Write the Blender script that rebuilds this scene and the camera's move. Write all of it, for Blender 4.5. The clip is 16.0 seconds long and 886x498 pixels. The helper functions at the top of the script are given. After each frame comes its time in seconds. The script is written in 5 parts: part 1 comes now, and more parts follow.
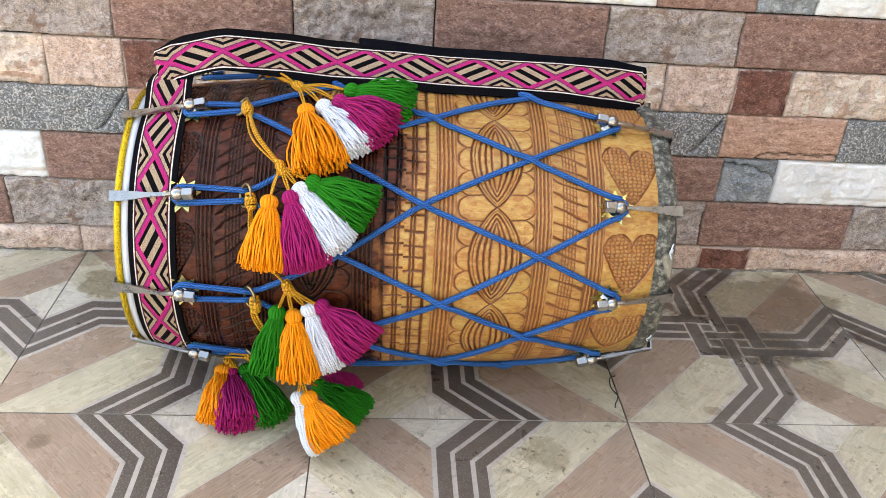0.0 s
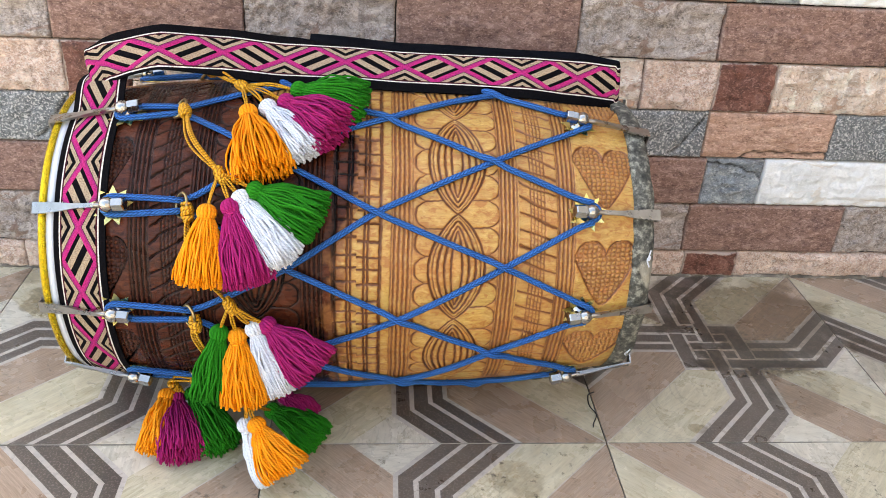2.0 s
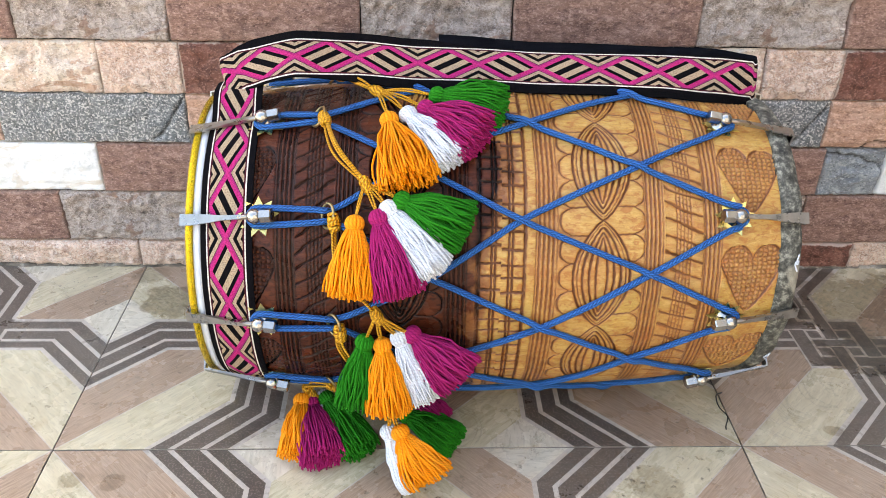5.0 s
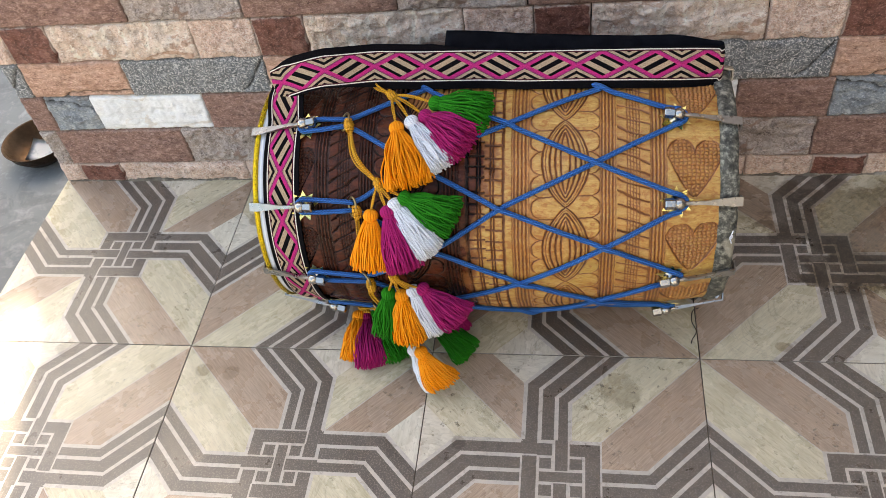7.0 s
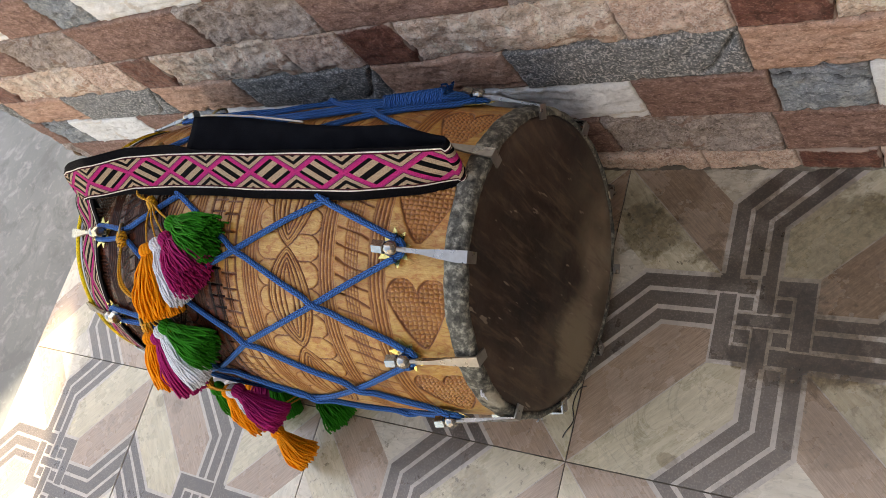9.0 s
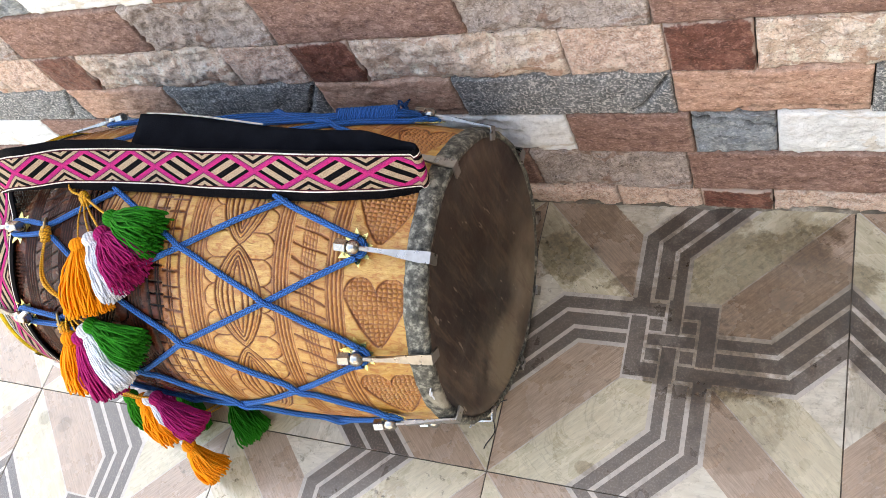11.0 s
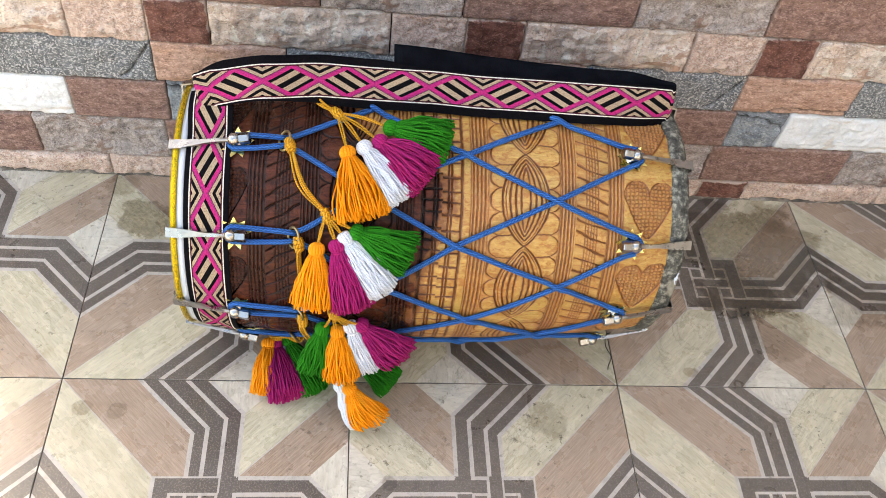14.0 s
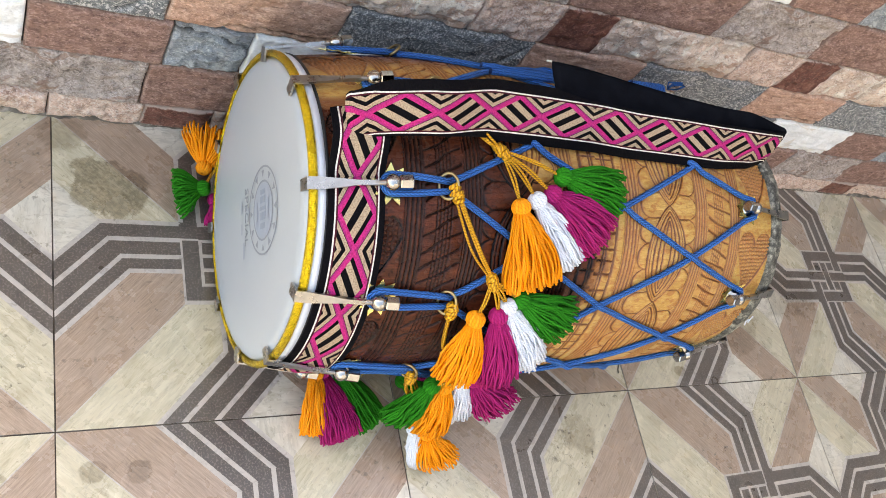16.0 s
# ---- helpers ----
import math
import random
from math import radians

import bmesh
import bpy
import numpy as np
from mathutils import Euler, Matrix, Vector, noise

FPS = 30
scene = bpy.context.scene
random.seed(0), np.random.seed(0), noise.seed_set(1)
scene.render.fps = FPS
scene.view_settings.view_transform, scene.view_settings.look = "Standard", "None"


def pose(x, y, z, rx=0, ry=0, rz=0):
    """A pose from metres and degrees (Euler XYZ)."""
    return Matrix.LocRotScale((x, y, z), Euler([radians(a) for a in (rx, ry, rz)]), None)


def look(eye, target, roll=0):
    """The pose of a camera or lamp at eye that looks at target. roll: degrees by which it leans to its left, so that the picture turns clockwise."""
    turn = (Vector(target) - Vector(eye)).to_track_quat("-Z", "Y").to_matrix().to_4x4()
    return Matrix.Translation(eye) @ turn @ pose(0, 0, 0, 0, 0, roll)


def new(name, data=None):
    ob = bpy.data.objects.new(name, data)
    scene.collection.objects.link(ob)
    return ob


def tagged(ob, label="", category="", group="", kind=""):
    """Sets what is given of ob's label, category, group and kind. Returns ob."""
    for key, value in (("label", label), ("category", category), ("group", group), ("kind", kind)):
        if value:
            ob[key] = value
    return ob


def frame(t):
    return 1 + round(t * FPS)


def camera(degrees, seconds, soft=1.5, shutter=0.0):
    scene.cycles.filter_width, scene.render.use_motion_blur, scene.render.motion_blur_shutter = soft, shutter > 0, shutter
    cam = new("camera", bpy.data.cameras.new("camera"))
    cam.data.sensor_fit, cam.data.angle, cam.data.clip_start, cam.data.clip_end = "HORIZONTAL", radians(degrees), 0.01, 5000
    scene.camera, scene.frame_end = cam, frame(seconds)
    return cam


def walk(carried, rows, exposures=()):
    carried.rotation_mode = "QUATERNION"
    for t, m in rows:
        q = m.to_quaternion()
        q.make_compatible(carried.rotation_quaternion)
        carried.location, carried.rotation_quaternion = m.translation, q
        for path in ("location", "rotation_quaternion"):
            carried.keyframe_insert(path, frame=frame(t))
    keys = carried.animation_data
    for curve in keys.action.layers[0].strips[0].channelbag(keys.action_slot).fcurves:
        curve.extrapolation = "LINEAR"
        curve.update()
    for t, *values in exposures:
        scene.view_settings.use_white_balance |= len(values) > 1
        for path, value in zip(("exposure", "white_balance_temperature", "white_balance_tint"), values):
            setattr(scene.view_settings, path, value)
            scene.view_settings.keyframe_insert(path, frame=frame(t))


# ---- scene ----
cam = camera(56.0, 16.0, soft=0.5)
PATH = [
    (0, (0.074, -0.805, 0.696), (0.225, 0.935, -0.279), 4.2),
    (0.5, (0.14, -0.804, 0.708), (0.306, 0.938, -0.261), 4.3),
    (1, (0.169, -0.806, 0.712), (0.342, 0.936, -0.255), 4.0),
    (1.5, (0.141, -0.789, 0.691), (0.306, 0.957, -0.27), 3.6),
    (2, (0.118, -0.738, 0.665), (0.283, 1.008, -0.296), 3.5),
    (2.5, (0.111, -0.704, 0.65), (0.269, 1.045, -0.307), 3.3),
    (3, (0.079, -0.681, 0.65), (0.235, 1.07, -0.304), 3.1),
    (3.5, (0.082, -0.689, 0.664), (0.232, 1.051, -0.312), 3.0),
    (4, (0.084, -0.705, 0.665), (0.212, 1.028, -0.325), 2.5),
    (4.5, (0.012, -0.704, 0.675), (0.109, 1.029, -0.319), 2.0),
    (4.7, (0.002, -0.703, 0.672), (0.091, 1.028, -0.325), 1.8),
    (6.8, (0.201, -0.758, 1.032), (-0.045, 0.617, -0.399), -7.2),
    (7, (0.222, -0.731, 1.041), (-0.102, 0.596, -0.42), -9.8),
    (7.5, (0.359, -0.557, 1.036), (-0.22, 0.58, -0.504), -19.8),
    (8, (0.576, -0.345, 1.005), (-0.258, 0.572, -0.564), -33.1),
    (8.5, (0.751, -0.203, 0.974), (-0.283, 0.513, -0.581), -45.2),
    (9, (0.842, -0.101, 0.93), (-0.319, 0.492, -0.587), -52.6),
    (9.2, (0.876, -0.082, 0.905), (-0.327, 0.468, -0.596), -54.8),
    (11.3, (0.712, -0.257, 1.012), (-0.063, 0.626, -0.606), -31.5),
    (11.5, (0.637, -0.313, 1.03), (-0.088, 0.619, -0.584), -27.9),
    (12, (0.493, -0.454, 1.067), (-0.006, 0.661, -0.517), -16.4),
    (12.5, (0.436, -0.527, 1.051), (0.105, 0.706, -0.488), -9.2),
    (13, (0.367, -0.615, 1.053), (0.204, 0.668, -0.472), -3.3),
    (13.5, (0.165, -0.645, 1.047), (0.211, 0.669, -0.46), 3.4),
    (14, (-0.011, -0.611, 1.056), (0.218, 0.647, -0.482), 9.8),
    (14.5, (-0.127, -0.515, 1.018), (0.276, 0.647, -0.559), 17.6),
    (15, (-0.232, -0.391, 1.002), (0.402, 0.628, -0.599), 28.6),
    (15.5, (-0.384, -0.29, 0.987), (0.473, 0.576, -0.599), 39.1),
    (16, (-0.488, -0.24, 0.942), (0.516, 0.531, -0.607), 47.2),
]
walk(cam, [(t, look(eye, target, roll)) for t, eye, target, roll in PATH], [(0, 2.77, 8250, 7.5), (4.7, 2.86, 8150, 7.5), (7, 2.33, 8400, 7.5), (7.5, 1.99, 9000, 9.5), (8.2, 1.91, 9150, 10.5), (8.6, 1.95, 9150, 10.5), (9.2, 2.31, 9150, 10.5), (11.4, 3.0, 8400, 8), (12.2, 2.87, 8400, 8), (13, 2.79, 8450, 8), (16, 2.73, 8750, 8.5)])

# ---------------------------------------------------------------- light
world = bpy.data.worlds.new("sky")
scene.world = world
world.use_nodes = True
SUN_AZ, SUN_EL = radians(342), radians(50)
wn = world.node_tree.nodes
sky = wn.new("ShaderNodeTexSky")
sky.sky_type, sky.sun_disc = "NISHITA", False
sky.sun_elevation, sky.sun_rotation = SUN_EL, SUN_AZ
sky.air_density, sky.dust_density = 1.0, 3.0
world.node_tree.links.new(sky.outputs[0], wn["Background"].inputs[0])
wn["Background"].inputs[1].default_value = 0.15
sun_way = Vector((math.sin(SUN_AZ) * math.cos(SUN_EL), math.cos(SUN_AZ) * math.cos(SUN_EL), math.sin(SUN_EL)))
sun = new("sun", bpy.data.lights.new("sun", "SUN"))
sun.data.energy, sun.data.angle, sun.data.color = 4.0, radians(0.8), (1.0, 0.95, 0.86)
sun.matrix_world = look(sun_way * 10, (0, 0, 0))


# ---------------------------------------------------------------- material helpers
class Nodes:
    """A small builder for node materials."""

    def __init__(self, name, rough=0.5, metal=0.0):
        self.mat = bpy.data.materials.new(name)
        self.mat.use_nodes = True
        self.tree = self.mat.node_tree
        self.bsdf = self.tree.nodes["Principled BSDF"]
        self.put(self.bsdf.inputs["Roughness"], rough)
        self.put(self.bsdf.inputs["Metallic"], metal)

    def put(self, socket, value):
        if isinstance(value, bpy.types.NodeSocket):
            self.tree.links.new(value, socket)
        elif isinstance(value, (tuple, list)) and len(value) == 3 and len(socket.default_value) == 4:
            socket.default_value = (*value, 1)
        else:
            socket.default_value = value

    def coord(self, which="Object"):
        return self.tree.nodes.new("ShaderNodeTexCoord").outputs[which]

    def place(self):
        return self.tree.nodes.new("ShaderNodeNewGeometry").outputs["Position"]

    def random(self):
        return self.tree.nodes.new("ShaderNodeObjectInfo").outputs["Random"]

    def island(self):
        return self.tree.nodes.new("ShaderNodeNewGeometry").outputs["Random Per Island"]

    def attr(self, name, out="Fac"):
        n = self.tree.nodes.new("ShaderNodeAttribute")
        n.attribute_name = name
        return n.outputs[out]

    def map(self, vec, scale=(1, 1, 1), loc=(0, 0, 0), rot=(0, 0, 0)):
        n = self.tree.nodes.new("ShaderNodeMapping")
        self.put(n.inputs["Vector"], vec)
        n.inputs["Scale"].default_value, n.inputs["Location"].default_value, n.inputs["Rotation"].default_value = scale, loc, rot
        return n.outputs[0]

    def noise(self, vec, scale, detail=4.0, rough=0.55, warp=0.0):
        n = self.tree.nodes.new("ShaderNodeTexNoise")
        self.put(n.inputs["Vector"], vec)
        for k, v in (("Scale", scale), ("Detail", detail), ("Roughness", rough), ("Distortion", warp)):
            n.inputs[k].default_value = v
        return n.outputs["Fac"]

    def voronoi(self, vec, scale, feature="F1", out="Distance"):
        n = self.tree.nodes.new("ShaderNodeTexVoronoi")
        n.feature = feature
        self.put(n.inputs["Vector"], vec)
        n.inputs["Scale"].default_value = scale
        return n.outputs[out]

    def ramp(self, fac, *stops):
        n = self.tree.nodes.new("ShaderNodeValToRGB")
        self.put(n.inputs[0], fac)
        e = n.color_ramp.elements
        while len(e) < len(stops):
            e.new(0.5)
        for el, (p, c) in zip(e, stops):
            el.position = p
            el.color = (*c, 1) if isinstance(c, (tuple, list)) else (c, c, c, 1)
        return n.outputs[0]

    def mix(self, fac, a, b, how="MIX"):
        n = self.tree.nodes.new("ShaderNodeMix")
        n.data_type, n.blend_type = "RGBA", how
        self.put(n.inputs[0], fac)
        self.put(n.inputs[6], a)
        self.put(n.inputs[7], b)
        return n.outputs[2]

    def math(self, op, a, b=0.0, c=0.0):
        n = self.tree.nodes.new("ShaderNodeMath")
        n.operation = op
        for s, v in zip(n.inputs, (a, b, c)):
            self.put(s, v)
        return n.outputs[0]

    def split(self, vec):
        n = self.tree.nodes.new("ShaderNodeSeparateXYZ")
        self.put(n.inputs[0], vec)
        return n.outputs

    def join(self, x, y, z):
        n = self.tree.nodes.new("ShaderNodeCombineXYZ")
        for s, v in zip(n.inputs, (x, y, z)):
            self.put(s, v)
        return n.outputs[0]

    def bump(self, height, dist=0.001, strength=0.5):
        n = self.tree.nodes.new("ShaderNodeBump")
        n.inputs["Strength"].default_value, n.inputs["Distance"].default_value = strength, dist
        self.put(n.inputs["Height"], height)
        self.put(self.bsdf.inputs["Normal"], n.outputs[0])

    def colour(self, value):
        self.put(self.bsdf.inputs["Base Color"], value)
        return self

    def rough(self, value):
        self.put(self.bsdf.inputs["Roughness"], value)
        return self


def stained(n, base, amount=0.5):
    """Floor dirt shared by the printed parts of the tiles: specks and smears; also uneven dark patches at set places.
    """
    p = n.place()
    speck = n.ramp(n.noise(p, 85, 4, 0.65), (0.60, 0.0), (0.66, 1.0))
    area = n.ramp(n.noise(p, 5, 3), (0.45, 0.0), (0.65, 1.0))
    base = n.mix(n.math("MULTIPLY", n.math("MULTIPLY", speck, area), 0.8), base, (0.09, 0.075, 0.055))
    smear = n.ramp(n.noise(p, 14, 6, 0.62, 0.6), (0.52, 0.0), (0.72, 1.0))
    base = n.mix(n.math("MULTIPLY", smear, 0.45 * amount), base, n.mix(1.0, base, (0.62, 0.56, 0.48), "MULTIPLY"))
    tide = n.ramp(n.noise(p, 8.5, 6, 0.62, 0.8), (0.490, 0.0), (0.5, 1.0), (0.510, 0.0))
    where = n.ramp(n.noise(n.map(p, (1, 1, 1), (3, 5, 1)), 4.5, 3), (0.44, 0.0), (0.54, 1.0))
    base = n.mix(n.math("MULTIPLY", n.math("MULTIPLY", tide, where), 0.38 * amount), base, (0.12, 0.092, 0.06))
    for x, y, r, power in ((0.675, 0.270, 0.16, 0.95), (0.639, 0.176, 0.07, 0.95), (0.844, 0.154, 0.07, 0.6), (0.680, 0.104, 0.07, 0.55), (0.728, 0.358, 0.06, 0.5), (0.441, 0.305, 0.05, 0.95), (0.50, 0.34, 0.09, 0.5), (0.44, 0.36, 0.06, 0.4), (0.515, 0.025, 0.014, 0.8), (-0.335, 0.292, 0.055, 0.95), (-0.385, 0.372, 0.035, 0.6), (-0.609, -0.013, 0.022, 0.7), (0.285, -0.062, 0.036, 0.6), (0.055, -0.152, 0.014, 0.7), (-0.360, -0.045, 0.015, 0.7), (-0.315, -0.050, 0.015, 0.7), (-0.451, -0.046, 0.010, 0.6)):
        q = n.split(p)
        d = n.math("SQRT", n.math("ADD", n.math("POWER", n.math("ABSOLUTE", n.math("SUBTRACT", q[0], x)), 2.0), n.math("POWER", n.math("ABSOLUTE", n.math("MULTIPLY", n.math("SUBTRACT", q[1], y), 1.25)), 2.0)))
        d = n.math("ADD", n.math("DIVIDE", d, r), n.math("MULTIPLY", n.math("SUBTRACT", n.noise(p, 17, 7, 0.66, 0.3), 0.5), 2.4))
        base = n.mix(n.math("MULTIPLY", n.ramp(d, (0.78, 1.0), (0.94, 0.0)), 0.80 * power), base, n.mix(1.0, base, n.mix(n.ramp(n.noise(p, 140, 4, 0.7), (0.4, 0.0), (0.6, 1.0)), (0.30, 0.26, 0.20), (0.55, 0.49, 0.40)), "MULTIPLY"))
    return base


def tile_material(name, a, b, scale, stretch, rough=0.27, amount=0.8, speckle=None):
    n = Nodes(name, rough)
    uv = n.map(n.coord("UV"), (1, stretch, 1))
    g = n.noise(uv, scale, 5, 0.6, 0.4)
    c = n.mix(n.ramp(g, (0.36, 0.0), (0.64, 1.0)), a, b)
    c = n.mix(n.math("MULTIPLY", n.random(), 0.12), c, (0.5, 0.42, 0.33))
    if speckle:
        s = n.noise(n.coord("UV"), 420, 2, 0.5)
        c = n.mix(n.ramp(s, (0.52, 0.0), (0.62, 0.8)), c, speckle)
    vein = n.ramp(n.noise(uv, scale * 2.4, 6, 0.7, 0.8), (0.36, 1.0), (0.5, 0.0))
    c = n.mix(n.math("MULTIPLY", vein, 0.42), c, tuple(k * 0.5 for k in b))
    cloud = n.noise(n.place(), 9, 4)
    c = n.mix(n.math("MULTIPLY", cloud, 0.25), c, n.mix(0.5, a, (0.3, 0.26, 0.2)))
    n.colour(stained(n, c, amount))
    n.rough(n.ramp(n.noise(n.place(), 18, 5, 0.6), (0.3, rough - 0.1), (0.75, rough + 0.14)))
    n.put(n.bsdf.inputs["Specular IOR Level"], 0.9)
    n.put(n.bsdf.inputs["Coat Weight"], 0.15)
    n.put(n.bsdf.inputs["Coat Roughness"], 0.16)
    n.bump(n.noise(n.coord("UV"), 160, 3), 0.0004, 0.2)
    return n.mat


M_TILE = [
    tile_material("tile_beige", (0.62, 0.565, 0.415), (0.47, 0.415, 0.285), 26, 6),
    tile_material("tile_wood", (0.45, 0.325, 0.240), (0.27, 0.186, 0.132), 34, 16),
    tile_material("tile_dark", (0.074, 0.058, 0.050), (0.053, 0.042, 0.036), 40, 1, 0.34, 0.2, (0.19, 0.155, 0.134)),
    tile_material("tile_line", (0.50, 0.455, 0.41), (0.44, 0.40, 0.355), 40, 1, 0.32, 0.5),
    tile_material("tile_white", (0.68, 0.64, 0.545), (0.54, 0.495, 0.40), 24, 3),
]


def grout_material(name, a, b):
    n = Nodes(name, 0.9)
    n.colour(n.mix(n.ramp(n.noise(n.place(), 25, 5), (0.35, 0.0), (0.65, 1.0)), a, b))
    return n.mat


def concrete_material():
    n = Nodes("concrete", 0.75)
    p = n.place()
    c = n.ramp(n.noise(p, 3.5, 6, 0.6), (0.25, (0.105, 0.117, 0.124)), (0.75, (0.172, 0.188, 0.195)))
    c = n.mix(n.ramp(n.noise(p, 30, 5, 0.62, 0.5), (0.52, 0.0), (0.66, 0.7)), c, (0.24, 0.25, 0.26))
    c = n.mix(n.ramp(n.noise(p, 9, 6, 0.65, 1.0), (0.40, 0.45), (0.48, 0.0)), c, (0.075, 0.082, 0.088))
    c = n.mix(n.ramp(n.noise(p, 120, 3), (0.60, 0.0), (0.70, 0.22)), c, (0.26, 0.262, 0.25))
    # unseen pale sand, added beyond the cement strip to bounce light from the left
    far = n.math("ADD", n.math("MULTIPLY", n.split(p)[0], -1.0), n.math("MULTIPLY", n.noise(p, 1.5, 4), 0.6))
    c = n.mix(n.ramp(n.math("MULTIPLY_ADD", far, 0.5, -0.6), (0.45, 0.0), (0.6, 1.0)), c, n.mix(n.noise(p, 6, 5), (0.40, 0.35, 0.28), (0.52, 0.47, 0.39)))
    n.colour(c)
    n.bump(n.noise(p, 25, 6), 0.003, 0.3)
    return n.mat


def brick_material(name, stops, grain=30.0, fleck=None, veins=None, rough=0.8, bump=0.002, streak=1.0, edge=0.3, pale=(0.66, 0.55, 0.48), calm=1.0):
    """Split stone: mineral clouds, crisp grains, flecks, and a paler broken arris."""
    stops = tuple((p, (min(0.86, c[0] * 1.05), min(0.86, c[1] * 1.11), min(0.86, c[2] * 1.14))) for p, c in stops)
    n = Nodes(name, rough)
    n.put(n.bsdf.inputs["Specular IOR Level"], 0.3)
    o = n.coord("Object")
    s = n.map(o, (1, 1, streak))
    broad = n.noise(s, grain, 6, 0.68, 0.6)
    c = n.ramp(broad, *stops)
    hue = n.noise(n.map(o, (1, 1, 1), (4, 2, 7)), 13, 4, 0.6, 0.8)
    c = n.mix(n.ramp(hue, (0.5, 0.0), (0.7, 0.45 * calm)), c, tuple(k * m for k, m in zip(stops[1][1], (0.72, 0.76, 0.84))))
    mid = n.noise(s, grain * 3.2, 4, 0.62, 0.5)
    c = n.mix(n.ramp(mid, (0.36, 0.48 * calm), (0.46, 0.0)), c, tuple(k * 0.5 for k in stops[0][1]))
    c = n.mix(n.ramp(mid, (0.55, 0.0), (0.64, 0.55)), c, tuple(min(1, k * 1.22) for k in stops[-1][1]))
    grit = n.noise(n.map(o, (1, 1, 1.6), (0, 0, 0), (0, 0.5, 0)), 270, 3, 0.6, 0.8)
    c = n.mix(n.ramp(grit, (0.33, 0.55 * calm), (0.43, 0.0)), c, tuple(k * 0.22 for k in stops[0][1]))
    c = n.mix(n.ramp(grit, (0.56, 0.0), (0.63, 0.45)), c, tuple(min(1, k * 1.35 + 0.04) for k in stops[-1][1]))
    if fleck:
        c = n.mix(n.ramp(n.noise(o, 330, 2, 0.6), (0.54, 0.0), (0.60, 0.9)), c, fleck)
    if veins:
        v = n.noise(n.map(o, (1, 1, 2.2)), 16, 4, 0.6, 1.5)
        c = n.mix(n.ramp(v, (0.56, 0.0), (0.62, 0.65)), c, veins)
    rim = n.math("ADD", n.attr("edge"), n.math("MULTIPLY", n.math("SUBTRACT", n.noise(o, 38, 4, 0.65), 0.5), 0.016))
    c = n.mix(n.math("MULTIPLY", n.ramp(n.math("MULTIPLY", rim, 100.0), (0.10, 1.0), (0.26, 0.0)), edge), c, pale)
    # cracks and pits go near black: the shade inside them is coloured in
    c = n.mix(n.attr("crack"), c, (0.020, 0.017, 0.015))
    n.colour(c)
    rock = n.math("MULTIPLY", n.noise(n.map(o, (1, 1, 1.5), (0, 0, 0), (0, 0.4, 0)), 55, 6, 0.64, 0.6), 9.0)
    flake = n.math("ADD", n.math("FLOOR", rock), n.math("POWER", n.math("FRACT", rock), 5.0))
    h = n.math("ADD", n.math("MULTIPLY", flake, 0.08), n.math("MULTIPLY", grit, 0.25))
    n.bump(h, bump * 2.2, 1.0)
    return n.mat


M_JOINT, M_CONCRETE = grout_material("wall_joint", (0.010, 0.008, 0.007), (0.05, 0.042, 0.036)), concrete_material()
M_GROUT = grout_material("tile_grout", (0.055, 0.046, 0.038), (0.24, 0.20, 0.16))
M_BRICK = {
    "dark": brick_material("stone_dark_brown", ((0.25, (0.070, 0.026, 0.019)), (0.55, (0.17, 0.064, 0.046)), (0.8, (0.28, 0.13, 0.095))), 22, rough=0.5, bump=0.0008, edge=0.55),
    "beige": brick_material("stone_beige_split", ((0.2, (0.52, 0.30, 0.21)), (0.5, (0.76, 0.55, 0.43)), (0.78, (0.86, 0.72, 0.62))), 15, veins=(0.46, 0.235, 0.145), bump=0.0042, streak=0.45),
    "pink": brick_material("stone_pinkish", ((0.2, (0.35, 0.19, 0.145)), (0.5, (0.61, 0.40, 0.31)), (0.8, (0.74, 0.56, 0.47))), 26, fleck=(0.70, 0.59, 0.52), bump=0.0028, edge=0.2),
    "brown": brick_material("stone_brown", ((0.2, (0.15, 0.077, 0.060)), (0.55, (0.275, 0.150, 0.116)), (0.85, (0.40, 0.245, 0.195))), 24, bump=0.0019, streak=2.0, edge=0.1),
    "grey": brick_material("stone_grey_rough", ((0.2, (0.20, 0.145, 0.122)), (0.5, (0.39, 0.30, 0.26)), (0.8, (0.58, 0.48, 0.43))), 24, fleck=(0.54, 0.46, 0.42), veins=(0.30, 0.17, 0.12), bump=0.0046, edge=0.1),
    "speckle": brick_material("stone_grey_speckled", ((0.2, (0.075, 0.075, 0.076)), (0.6, (0.19, 0.186, 0.184)), (0.85, (0.31, 0.30, 0.29))), 60, fleck=(0.58, 0.56, 0.54), bump=0.0016, edge=0.08),
    "orange": brick_material("stone_terracotta", ((0.2, (0.31, 0.15, 0.10)), (0.5, (0.49, 0.275, 0.195)), (0.8, (0.60, 0.39, 0.295))), 18, bump=0.0018, streak=3.0, edge=0.15),
    "blue": brick_material("stone_blue_grey", ((0.2, (0.14, 0.15, 0.165)), (0.55, (0.30, 0.31, 0.325)), (0.8, (0.46, 0.455, 0.445))), 16, veins=(0.16, 0.15, 0.15), bump=0.0034, edge=0.15),
    "white": brick_material("stone_white", ((0.2, (0.70, 0.68, 0.655)), (0.6, (0.82, 0.81, 0.795)), (0.85, (0.86, 0.85, 0.84))), 9, veins=(0.70, 0.63, 0.55), bump=0.0020, pale=(0.84, 0.83, 0.82), calm=0.25),
}


